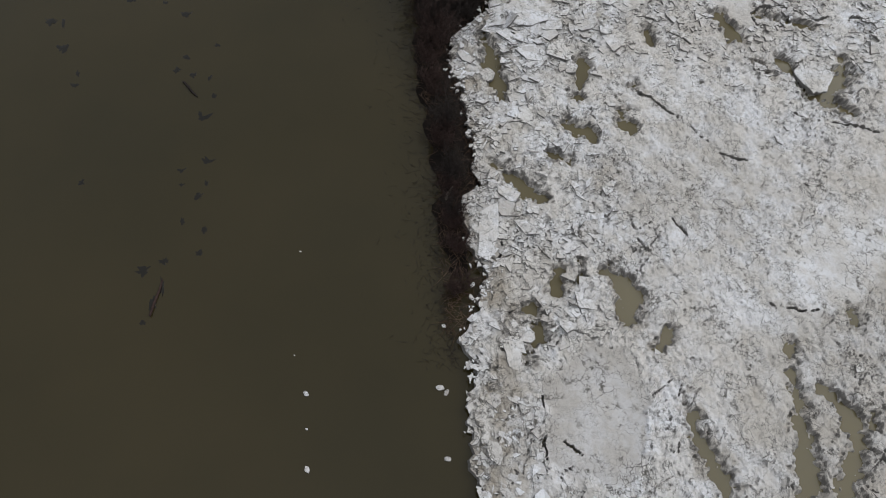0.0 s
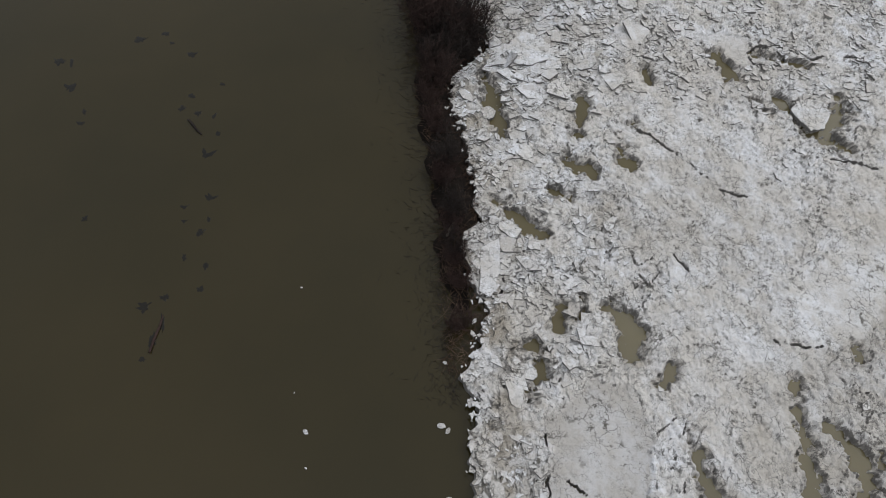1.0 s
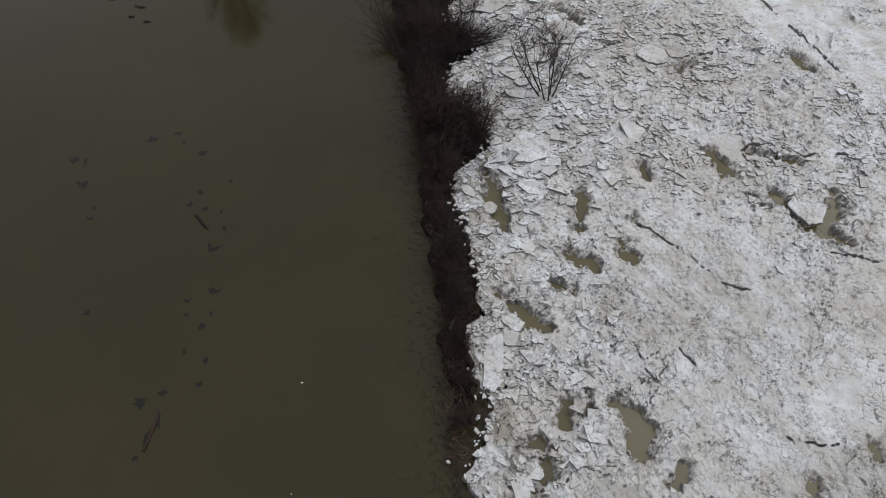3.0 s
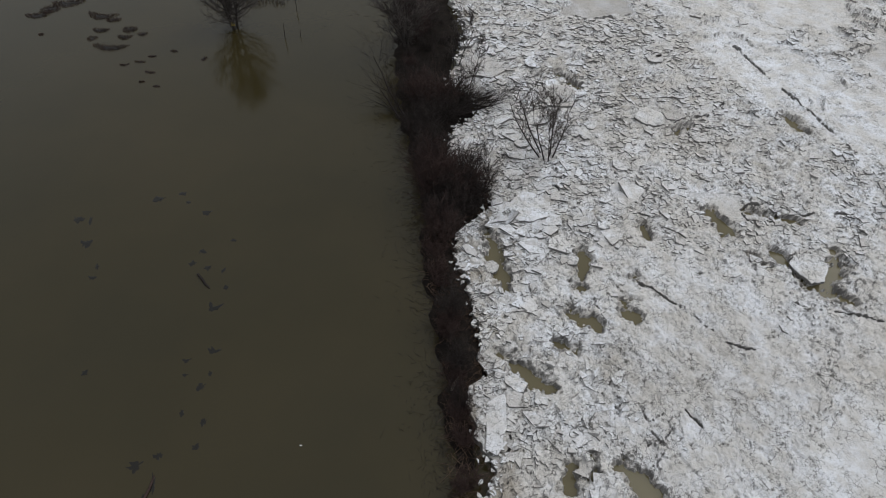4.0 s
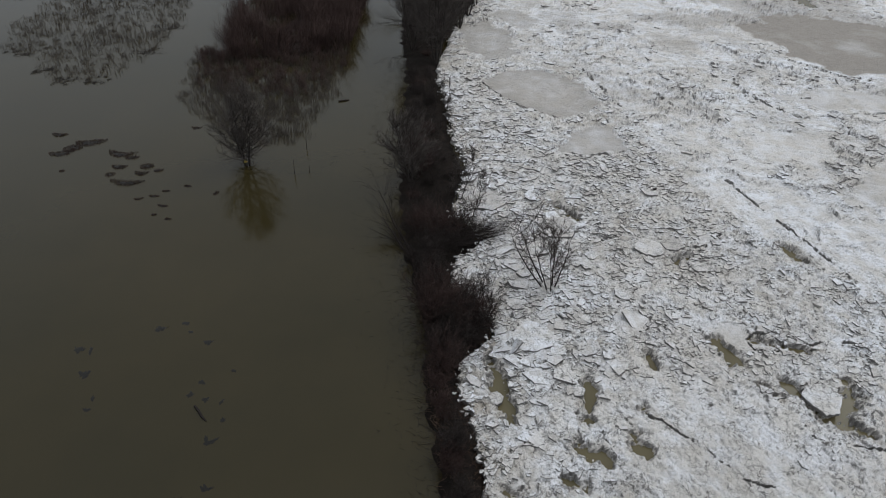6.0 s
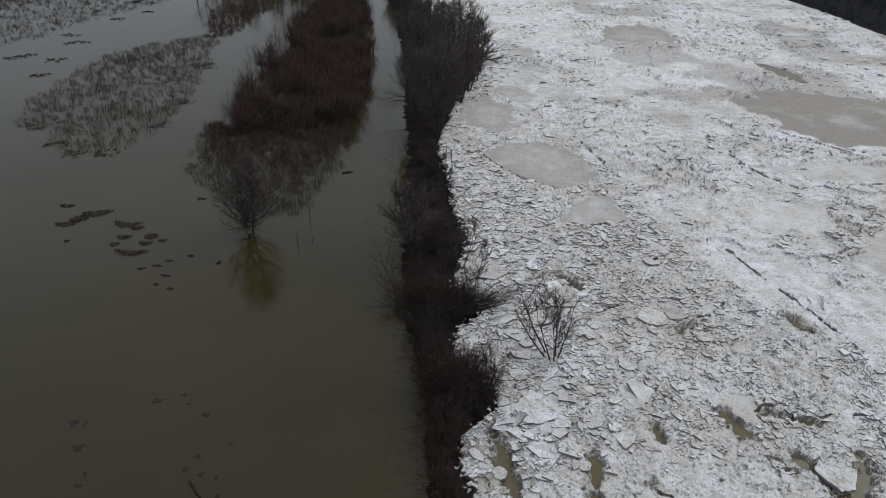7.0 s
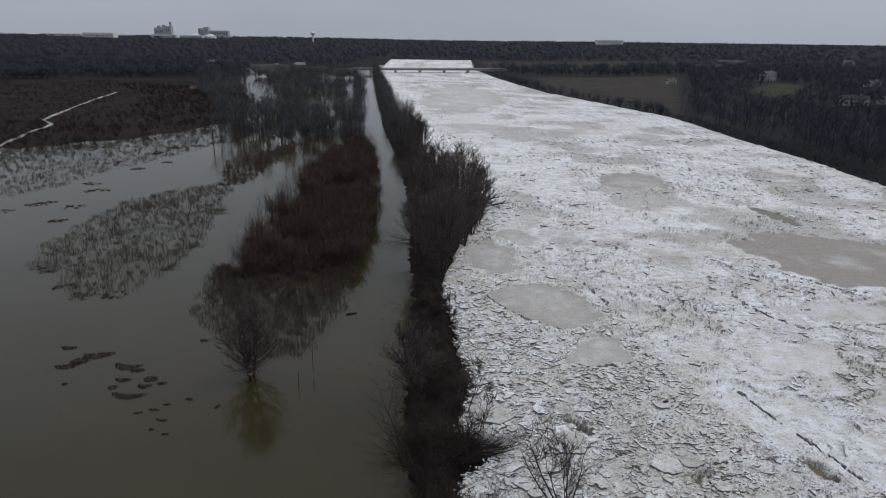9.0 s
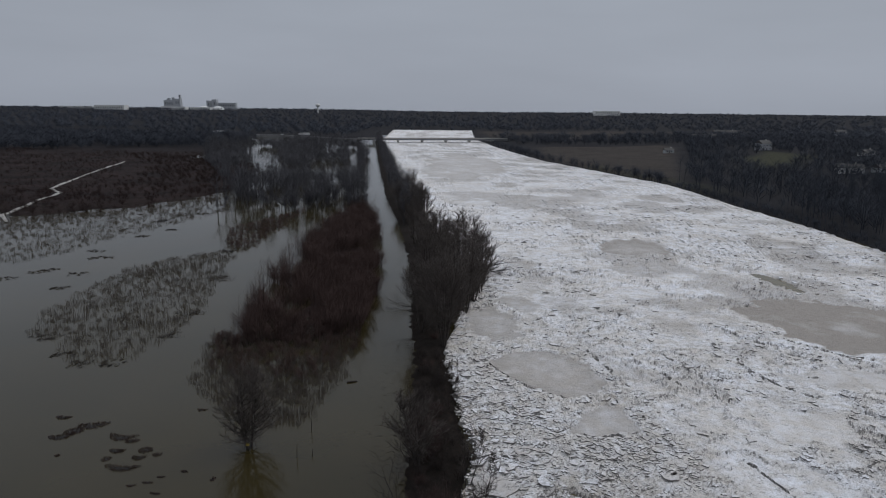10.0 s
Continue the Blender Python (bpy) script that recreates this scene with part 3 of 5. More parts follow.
    for o in STAINS:
        dirt = np.maximum(dirt, o[5] * smooth(1.25, 0.4, oval(bx, by_, o)) * (0.3 + 1.2 * fbm(x / 1.2, y / 2.0, 135)))
    pan = np.zeros(x.shape)
    wet = 0.55 * smooth(0.48, 0.64, fbm(x / 17, y / 15, 141, 4)) * smooth(55, 100, y) * smooth(2, -6, side)
    for pts, damp, rag in PANS:
        k = boxed_in(x, y, pts, 2 + 2 * rag)
        if not k.any():
            continue
        px, py = x[k], y[k]
        d = inside(px, py, pts) + rag * (2.2 * (fbm(px / (1.2 + rag), py / (1.2 + rag), 43) - 0.5) + 0.8 * (fbm(px / (0.3 + 0.3 * rag), py / (0.3 + 0.3 * rag), 44) - 0.5))
        q = smooth(-0.1 * rag, 0.15 + 0.25 * rag, d)
        pan[k] = np.maximum(pan[k], q)
        wet[k] = np.maximum(wet[k], q * damp * np.clip(0.45 + 1.1 * fbm(px / (1.5 + rag), py / (1.5 + rag), 45), 0, 1) * (0.75 + 0.25 * smooth(3 + rag, 0, d)))
    h = h * (1 - 0.88 * pan) + 0.09 * pan + pan * 0.06 * (fbm(x / 0.5, y / 0.5, 97) - 0.5)
    dirt = dirt * (1 - 0.6 * pan)
    h = h + 0.22 + 0.25 * broken * (wob - 0.4) + 0.03 * (fbm(x / 0.25, y / 0.25, 99) - 0.5)
    wx, wy = x + 0.5 * (fbm(x / 0.8, y / 0.8, 7) - 0.5), y + 0.5 * (fbm(x / 0.8, y / 0.8, 9) - 0.5)
    for chain in SEAMS:
        k = boxed_in(x, y, chain, 1.5)
        if not k.any():
            continue
        d = np.full(int(k.sum()), 9.0)
        for (ax, ay), (cx, cy) in zip(chain, chain[1:]):
            d = np.minimum(d, seam(wx[k], wy[k], ax, ay, cx, cy))
        w = 0.042 * max(1.0, chain[0][1] / 26)
        h[k] = h[k] - 0.75 * smooth(w * 1.4, w * 0.5, d) * smooth(0.40, 0.50, fbm(x[k] / 0.9, y[k] / 0.9, 11))
    for chain in POOLS:
        k = boxed_in(x, y, chain, 4)
        if not k.any():
            continue
        px, py = x[k], y[k]
        d = np.full(px.shape, 9.0)
        for (ax, ay, ar), (cx, cy, cr) in zip(chain, chain[1:]):
            ex, ey = cx - ax, cy - ay
            t = np.clip(((px - ax) * ex + (py - ay) * ey) / (ex * ex + ey * ey), 0, 1)
            d = np.minimum(d, np.hypot(px - ax - t * ex, py - ay - t * ey) - ar - (cr - ar) * t)
        d = d + 0.12 + 1.5 * (fbm(px / 0.8, py / 0.8, 107, 4) - 0.5) + 0.5 * (vnoise(px / 0.22, py / 0.22, 108) - 0.5)
        q = smooth(-0.15, 0.55, d)
        h[k] = h[k] * q - 0.12 * (1 - q)
        dirt[k] = np.maximum(dirt[k], (0.7 if chain[0][1] < 100 else 0.1) * smooth(1.1, 0.1, d + 1.0 * (fbm(px / 0.9, py / 0.9, 111) - 0.5)))
    return h, np.clip(dirt, 0, 1), wet, np.clip(pan * smooth(10, 60, y) * 0.6 + (0.25 * crust * smooth(38, 60, y) + 0.35 * smooth(90, 190, y)) * (1 - pan), 0, 1)


ry = [-8.0]
while ry[-1] < 1242:
    ry.append(ry[-1] + max(0.098, 1.8 * (1600 + ry[-1] ** 2) / 46900))
ry = np.array(ry)
cu = np.concatenate([np.linspace(0, 1, 372), 1 + np.linspace(0, 1, 10)[1:]])
RY, RU = np.meshgrid(ry, cu, indexing="ij")
xl, xr = ICE_LEFT(RY), ICE_RIGHT(RY)
xl = xl + 1.5 * (fbm(RY / 1.2, RY * 0, 113) - 0.5) + 0.45 * (fbm(RY / 0.45, RY * 0, 115) - 0.5)
xv = np.minimum(0.69 * np.hypot(40, RY) + 3, xr)
RX = np.where(RU <= 1, xl + (xv - xl) * RU, xv + (xr - xv) * (RU - 1))
IH, ID, IW, IC = ice_fields(RX, RY)
IH[:, 0] = -0.3
IH[:, 1] = np.minimum(IH[:, 1], 0.15)
IH[:, -1] = -0.3
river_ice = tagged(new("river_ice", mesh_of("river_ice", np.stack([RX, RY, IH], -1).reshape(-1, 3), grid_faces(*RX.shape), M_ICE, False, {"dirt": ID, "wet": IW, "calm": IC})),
                   "jammed white river ice broken into plates with brown meltwater pools", "river ice", kind="structure")

# ---- bare trees ----


def tubes(segs, sides=3, cones=False):
    """Tapered sticks as one array mesh: segs rows are p0, p1, r0, r1."""
    s = np.array(segs, float).reshape(-1, 8)
    p0, p1, r0, r1 = s[:, :3], s[:, 3:6], s[:, 6], s[:, 7]
    d = p1 - p0
    d /= np.linalg.norm(d, axis=1)[:, None] + 1e-9
    ref = np.where(np.abs(d[:, 2:]) > 0.9, [[1.0, 0, 0]], [[0, 0, 1.0]])
    a = np.cross(d, ref)
    a /= np.linalg.norm(a, axis=1)[:, None] + 1e-9
    b = np.cross(d, a)
    ang = np.arange(sides) * 2 * np.pi / sides
    ring = np.cos(ang)[None, :, None] * a[:, None] + np.sin(ang)[None, :, None] * b[:, None]
    n = len(s)
    lo = p0[:, None] + ring * r0[:, None, None]
    if cones:
        v = np.concatenate([lo, p1[:, None]], 1)
        i = np.arange(n)[:, None] * (sides + 1)
        k = np.arange(sides)[None]
        f = np.stack([i + k, i + (k + 1) % sides, i + sides + 0 * k], -1).reshape(-1, 3)
    else:
        v = np.concatenate([lo, p1[:, None] + ring * r1[:, None, None]], 1)
        i = np.arange(n)[:, None] * (2 * sides)
        k = np.arange(sides)[None]
        f = np.stack([i + k, i + (k + 1) % sides, i + sides + (k + 1) % sides, i + sides + k], -1).reshape(-1, 4)
        f = np.concatenate([f[:, [0, 1, 2]], f[:, [0, 2, 3]]])
    return v.reshape(-1, 3), f


def joined(groups):
    vs, fs, n = [], [], 0
    for v, f in groups:
        vs.append(v)
        fs.append(f + n)
        n += len(v)
    return np.concatenate(vs), np.concatenate(fs)


def limb(rng, out, p, d, length, radius, level, top, spread, rise, many=(3, 3, 3), thin=0.011):
    """Grow one limb and its side limbs; out[level] gathers the sticks."""
    bits = (5, 4, 3, 1)[level]
    p, d = Vector(p), Vector(d).normalized()
    for i in range(bits):
        wob = (0.10, 0.16, 0.22, 0.25)[level]
        d = (d + Vector((rng.uniform(-wob, wob), rng.uniform(-wob, wob), rng.uniform(-wob, wob) + rise * 0.18))).normalized()
        q = p + d * (length / bits)
        r0, r1 = radius * (1 - 0.8 * i / bits), radius * (1 - 0.8 * (i + 1) / bits)
        out[level].append((*p, *q, r0, r1))
        if level < top and (i > 0 or level > 0):
            for _ in range(many[level]):
                side = Vector((rng.uniform(-1, 1), rng.uniform(-1, 1), rng.uniform(-0.3, 1)))
                side = (side - side.project(d)).normalized()
                t = rng.random()
                limb(rng, out, p.lerp(q, t), d * (1 - spread) + side * spread, length * rng.uniform(0.38, 0.62), max(thin, r1 * rng.uniform(0.45, 0.65)), level + 1, top, spread, rise, many, thin)
        p = q


def tree_meshes(seed, height, width, stems=3, low=0.25, fan=0.2, limbs=46, girth=0.02, thin=0.013, lean=(0, 0), peak=0.55):
    """Stems that fan from the foot, and limbs that curve out of them to fill a rounded crown; each limb carries side shoots and twigs."""
    rng = random.Random(seed)
    poles, big, mid, fine = [], [], [], []
    spines = []
    for k in range(stems):
        a = 6.283 * (k + rng.uniform(-0.3, 0.3)) / stems
        r = fan * height * rng.uniform(0.5, 1.0) * (0 if stems == 1 else 1)
        top = Vector((lean[0] * height + r * math.cos(a), lean[1] * height + r * math.sin(a), height * rng.uniform(0.80, 0.97)))
        foot = Vector((0.10 * stems ** 0.5 * math.cos(a), 0.10 * stems ** 0.5 * math.sin(a), -0.4))
        pts = []
        for i in range(8):
            t = i / 7
            p = foot.lerp(top, t)
            bow = 0.10 * height * fan * math.sin(3.14 * t)
            pts.append(p + Vector((bow * math.cos(a), bow * math.sin(a), 0)) + Vector((rng.gauss(0, 0.008), rng.gauss(0, 0.008), 0)) * height * (0.2 + t))
        r0 = height * girth / stems ** 0.5 * rng.uniform(0.8, 1.15)
        for i in range(7):
            poles.append((*pts[i], *pts[i + 1], r0 * (1 - 0.125 * i), r0 * (1 - 0.125 * (i + 1))))
        spines.append((pts, r0))
    for k in range(limbs):
        a, u = rng.uniform(0, 6.283), low + (1 - low) * rng.random() ** 0.85
        v = (u - low) / (1 - low)
        wide = 0.5 * width * (max(0.0, 1 - ((v - peak) / (1.02 - peak if v > peak else peak + 0.25)) ** 2)) ** 0.5
        r = wide * rng.uniform(0.55, 1.0)
        tip = Vector((lean[0] * height * u + r * math.cos(a), lean[1] * height * u + r * math.sin(a), u * height))
        pts, r0 = min(rng.sample(spines, min(2, stems)), key=lambda sp: (sp[0][5] - tip).length)
        z = max(0.12 * height, tip.z - r * rng.uniform(0.25, 0.8) - 0.05 * height)
        i = min(6, max(0, int(7 * z / height)))
        p = pts[i].lerp(pts[i + 1], min(1, max(0, 7 * z / height - i)))
        q0, n, path = p, 5, [p]
        for j in range(1, n + 1):
            t = j / n
            q = p.lerp(tip, t) + Vector((0, 0, 0.16 * r * (t * t - t))) + Vector((rng.gauss(0, 1), rng.gauss(0, 1), rng.gauss(0, 1))) * 0.016 * height * (0.4 if j == n else 1)
            g = max(thin * 1.4, r0 * 0.42 * (1 - 0.75 * t))
            big.append((*q0, *q, max(thin * 1.5, r0 * 0.42 * (1 - 0.75 * (t - 1 / n))), g))
            q0 = q
            path.append(q)
        for j in range(1, n + 1):
            for m in range(3 if j > 1 else 1):
                s0 = path[j - 1].lerp(path[j], rng.random())
                out = (s0 - Vector((lean[0] * height, lean[1] * height, height * low))).normalized()
                d = (out * 0.7 + Vector((rng.uniform(-1, 1), rng.uniform(-1, 1), rng.uniform(-0.3, 1)))).normalized()
                length = height * rng.uniform(0.05, 0.11)
                s1 = s0 + d * length
                mid.append((*s0, *s1, thin * 1.3, thin * 0.9))
                for w in range(4):
                    e0 = s0.lerp(s1, rng.uniform(0.2, 1))
                    e = (d + Vector((rng.uniform(-1, 1), rng.uniform(-1, 1), rng.uniform(-0.4, 0.9))) * 0.85).normalized()
                    fine.append((*e0, *(e0 + e * height * rng.uniform(0.03, 0.075)), thin, 0))
    return tubes(poles, 6), joined([tubes(big, 4), tubes(mid, 3), tubes(fine, 3, True)])


def bare_tree(seed, x, y, z, height, width, label, twig=None, category="tree", group="", name="tree", **kw):
    base = tagged(new(name), label, category, group)
    base.matrix_world = pose(x, y, z)
    (tv, tf), (cv, cf) = tree_meshes(seed, height, width, **kw)
    part("trunk", mesh_of("trunk", tv, tf, M_BARK, True), base)
    part("crown", mesh_of("crown", cv, cf, twig or M_CROWN, True), base)
    return base


def shrub(seed, x, y, z, height, stems, label, material, group="shrubs along the dyke", fan=0.7):
    rng = random.Random(seed)
    out = [[], [], [], []]
    for k in range(stems):
        a, f = rng.uniform(0, 6.28), fan * rng.random() ** 0.6
        r = 0.35 * rng.random() * height * 0.4
        limb(rng, out, (r * math.cos(a), r * math.sin(a), -0.3), (f * math.cos(a), f * math.sin(a), 1), height * rng.uniform(0.6, 1.05), 0.018 + 0.006 * height * 0.5, 1, 3, 0.5, 0.4, (2, 2, 2), 0.0145)
    base = tagged(new("shrub"), label, "shrub", group)
    base.matrix_world = pose(x, y, z)
    sv, sf = tubes(out[1], 3)
    part("trunk", mesh_of("trunk", sv, sf, M_BARK, True), base)
    tv, tf = joined([tubes(out[2], 3), tubes(out[3], 3, True)])
    part("crown", mesh_of("crown", tv, tf, material, True), base)
    return base


# the lone tree in the flood, the tree in the ice, and the row on the dyke
bare_tree(1, -22.7, 72.7, -0.1, 10.6, 8.6, "leafless broad tree standing in flood water", stems=4, fan=0.14, low=0.20, limbs=110, girth=0.028, thin=0.013, peak=0.45)
bare_tree(2, 11.3, 48.6, 0.1, 8.6, 6.6, "slender leafless tree standing among ice slabs", stems=6, fan=0.42, low=0.38, limbs=42, girth=0.022, thin=0.0105, lean=(-0.20, 0.02), peak=0.72)
bare_tree(3, 0.5, 108.0, 0.2, 16.5, 11.5, "tall leafless tree with three stems on the dyke", group="trees on the dyke", stems=4, fan=0.16, low=0.36, limbs=80, girth=0.026, thin=0.02)
bare_tree(4, -2.4, 68.4, 0.3, 8.5, 8.0, "leafless spreading tree at the water's edge", group="trees on the dyke", stems=2, fan=0.15, low=0.35, limbs=70, girth=0.03, thin=0.016, lean=(-0.10, 0.0))
bare_tree(5, 1.9, 89, 0.2, 4.8, 2.8, "small leafless sapling at the ice edge", group="trees on the dyke", stems=2, fan=0.15, low=0.3, limbs=16, girth=0.015)
bare_tree(6, 3.0, 64, 0.2, 7.0, 3.4, "small leafless sapling at the ice edge", group="trees on the dyke", stems=2, fan=0.2, low=0.4, limbs=16, girth=0.013, lean=(0.1, 0))
bare_tree(7, 4.2, 60.5, 0.2, 6.0, 3.0, "thin leaning leafless sapling at the ice edge", group="trees on the dyke", stems=1, low=0.4, limbs=14, girth=0.012, lean=(0.22, 0.1))
rng = random.Random(11)
dyke_kinds = [bare_tree(20 + k, 0, 0, 0, (15.5, 13.5, 16.5, 12)[k], (10.5, 9, 11, 8.5)[k], "leafless tree in the row on the dyke", group="trees on the dyke", stems=3 + k % 3, fan=0.20, low=0.30, limbs=46, girth=0.026, thin=0.019) for k in range(4)]
spots = [(-3.6, 114), (1.4, 119), (4.8, 126), (-1.6, 125), (6.8, 134), (1.6, 133), (8.8, 141), (3.8, 142), (-2.0, 141), (9.8, 149), (5.0, 151), (0.2, 152), (10.4, 156), (6.4, 160), (1.4, 163), (-3.4, 158)]
while len(spots) < 36:
    y = 172 + 130 * rng.random()
    a, b = float(SHORE(y)), float(ICE_LEFT(y))
    spots.append((rng.uniform(a + 3.5, b - 1.0), y))
for i, (x, y) in enumerate(spots):
    m = pose(x, y, 0.3, rng.uniform(-4, 4), rng.uniform(-4, 4), rng.uniform(0, 360)) @ Matrix.Scale(rng.uniform(0.85, 1.08) * (0.8 if y > 175 else 1.0), 4)
    if i < 4:
        dyke_kinds[i].matrix_world = m
    else:
        o = copy_thing(dyke_kinds[(i * 3 + i // 4) % 4], m)
        o.matrix_basis = m

# shrubs on the dyke
sk = [shrub(60 + k, 0, 0, 0, (2.2, 3.0, 2.6, 1.7)[k], (17, 20, 22, 17)[k], ("dense dark leafless shrub on the dyke", "dense reddish brown leafless shrub on the dyke")[k % 2], (M_TWIG, M_RED)[k % 2]) for k in range(4)]
spots = [(3.0, 43.5, 1), (2.0, 41.5, 0), (3.8, 45.2, 2), (1.0, 39.5, 2), (0.4, 44.0, 1), (1.8, 47.0, 0), (3.6, 41.2, 0), (4.4, 43.2, 2), (1.6, 43.0, 2), (0.2, 47.2, 0), (2.0, 55.5, 0), (0.2, 54.0, 2), (3.0, 58.4, 2), (-0.6, 50.0, 2)]
for k in range(58):
    y = 17 + 96 * (k + rng.random()) / 58
    a, b = float(SHORE(y)), float(ICE_LEFT(y))
    if 101 < y < 110 or (y > 60 and k % 2):
        continue
    spots.append((a + (b - a) * rng.uniform(0.2, 0.62), y, rng.choice((0, 2, 3, 3)) if y < 38 else rng.randrange(4)))
for i, (x, y, k) in enumerate(spots):
    sc = rng.uniform(0.8, 1.2) * (1.3 if i < 14 else 1)
    m = pose(x, y, 0.25, rng.uniform(-8, 8), rng.uniform(-8, 8), rng.uniform(0, 360)) @ Matrix.Scale(sc, 4)
    o = copy_thing(sk[k], m)
    o.matrix_basis = m
for k in range(4):
    x, y = ((0.2, 52), (-1.0, 58), (-0.5, 72), (-0.6, 82))[k]
    sk[k].matrix_world = pose(x, y, 0.3)


# ---- thickets, woods and reeds: many of a kind ----


def thicket_kind(seed, height, limbs, twigs, girth):
    """A small cheap bare tree as arrays: trunk, limbs, twig cones."""
    rng = random.Random(seed)
    big, small = [], []
    lean = Vector((rng.uniform(-0.08, 0.08), rng.uniform(-0.08, 0.08), 1))
    tip = lean * height
    big.append((0, 0, -0.5, *(tip * 0.55), height * girth, height * girth * 0.6))
    big.append((*(tip * 0.55), *tip, height * girth * 0.6, height * girth * 0.15))
    ends = []
    for k in range(limbs):
        a, h = rng.uniform(0, 6.28), rng.uniform(0.3, 0.85)
        p = tip * h
        q = p + Vector((math.cos(a), math.sin(a), rng.uniform(0.5, 1.6))) * height * rng.uniform(0.13, 0.26)
        big.append((*p, *q, height * girth * 0.4, height * girth * 0.16))
        ends.append((p, q))
    for k in range(twigs):
        p, q = rng.choice(ends)
        s = p.lerp(q, rng.uniform(0.2, 1))
        e = s + Vector((rng.uniform(-1, 1), rng.uniform(-1, 1), rng.uniform(-0.1, 1.3))).normalized() * height * rng.uniform(0.08, 0.2)
        small.append((*s, *e, height * girth * 0.14, 0))
    return joined([tubes(big, 3), tubes(small, 3, True)])


def scatter(name, kinds, spots, material, label, category, rng, low=0.8, high=1.2):
    """Many small copies joined in one mesh; spots are x, y, z, size."""
    vs, fs, n = [], [], 0
    for i, (x, y, z, s) in enumerate(spots):
        v, f = kinds[i % len(kinds)]
        a, s = rng.uniform(0, 6.28), s * rng.uniform(low, high)
        c, d = math.cos(a) * s, math.sin(a) * s
        w = np.empty_like(v)
        w[:, 0], w[:, 1], w[:, 2] = v[:, 0] * c - v[:, 1] * d + x, v[:, 0] * d + v[:, 1] * c + y, v[:, 2] * s + z
        vs.append(w)
        fs.append(f + n)
        n += len(v)
    return tagged(new(name, mesh_of(name, np.concatenate(vs), np.concatenate(fs), material, True)), label, category, kind="stuff")


def spots_in(rng, outline, count, size, margin=0.0, keep=None):
    xs, ys = [p[0] for p in outline], [p[1] for p in outline]
    out = []
    while len(out) < count:
        x = np.array([rng.uniform(min(xs), max(xs)) for _ in range(count)])
        y = np.array([rng.uniform(min(ys), max(ys)) for _ in range(count)])
        ok = inside(x, y, outline) + 4 * (fbm(x / 6, y / 6, 15) - 0.5) > margin
        if keep is not None:
            ok &= keep(x, y)
        out += [(float(a), float(b), size) for a, b in zip(x[ok], y[ok])]
    out = out[:count]
    z = land_height(np.array([o[0] for o in out]), np.array([o[1] for o in out]))
    return [(a, b, max(float(h), -0.3), s) for (a, b, s), h in zip(out, z)]


def crown_kind(seed, twigs, thick=0.03, wide=1.0):
    """A far tree: short trunk and a rounded crown of thick sprays."""
    rng = random.Random(seed)
    seg = []
    for k in range(twigs):
        a, h, r = rng.uniform(0, 6.28), rng.uniform(0.2, 0.8), 0.36 * math.sqrt(rng.random())
        f = wide * 1.25
        p = Vector((r * 0.5 * math.cos(a), r * 0.5 * math.sin(a), h * 0.75))
        q = Vector((r * f * math.cos(a), r * f * math.sin(a), 0.2 + h * 0.62 + 0.35 * (1 - 4 * r * r)))
        seg.append((*p, *q, thick, 0))
    return joined([tubes([(0, 0, -0.1, 0, 0, 0.6, 0.03, 0.012)], 3), tubes(seg, 3, True)])



rng = random.Random(31)
distk = [crown_kind(200 + k, 18, 0.034, 2.0) for k in range(8)]
massk = [crown_kind(220 + k, 34, 0.021, 1.25) for k in range(8)]
willow = [thicket_kind(100 + k, 1.0, 7, 30, 0.0055) for k in range(8)]
broad = [crown_kind(260 + k, 28, 0.017, 1.5) for k in range(8)]
scatter("willow_thicket", willow, spots_in(rng, ISLAND, 1100, 6.2, -0.5), M_RED, "dense red-brown leafless willow thicket on a flooded island", "thicket", rng, 0.7, 1.2)
fuzz = [crown_kind(240 + k, 34, 0.010, 1.15) for k in range(8)]
scatter("willow_brush", fuzz, spots_in(rng, ISLAND, 1150, 5.0, 0.0, lambda x, y: fbm(x / 7, y / 10, 27) > 0.40), M_RED, "fine dark red-brown willow brush crowding the island", "brush", rng, 0.3, 1.25)
shore_brush = spots_in(rng, [(-260, 215), (-170, 236), (-126, 258), (-102, 300), (-116, 420), (-190, 540), (-240, 540), (-170, 420), (-150, 320), (-230, 262)], 1100, 2.6, -11.0)
scatter("marsh_brush", broad, shore_brush, M_HEATH, "red-brown brush along the edge of the marsh", "brush", rng, 0.5, 1.4)
scatter("slim_brush", fuzz, spots_in(rng, REEDS_SLIM, 330, 1.8, 0.0), M_RED, "low reddish brush on a drowned spit", "brush", rng, 0.5, 1.2)
scatter("low_brush", fuzz, spots_in(rng, [(-40, 113), (-38, 101), (-30, 92), (-20, 92), (-14, 104), (-14, 116)], 260, 2.2, 0.0), M_RED, "low reddish brush standing in shallow flood water", "brush", rng, 0.5, 1.2)


def off_glades(x, y):
    ok = np.ones(x.shape, bool)
    for g in GLADES:
        ok &= inside(x, y, g) < 1.5
    return ok


woodk = [thicket_kind(120 + k, 1.0, 12, 60, 0.0115) for k in range(8)]
scatter("wood_in_flood", woodk, spots_in(rng, WOODS_MID, 640, 13.5, 0.0, off_glades), M_GREYW, "leafless grey-brown trees standing in flood water", "woods", rng, 0.6, 1.2)
scatter("wood_mass_in_flood", massk, spots_in(rng, WOODS_MID, 420, 9.5, 1.0, lambda x, y: (fbm(x / 25, y / 50, 17) > 0.44) & off_glades(x, y)), M_GREYW, "leafless brushy trees crowding the flooded wood", "woods", rng, 0.5, 1.1)
belt = [(rng.uniform(-87, -31), 0, 0.0, 14.5) for _ in range(80)]
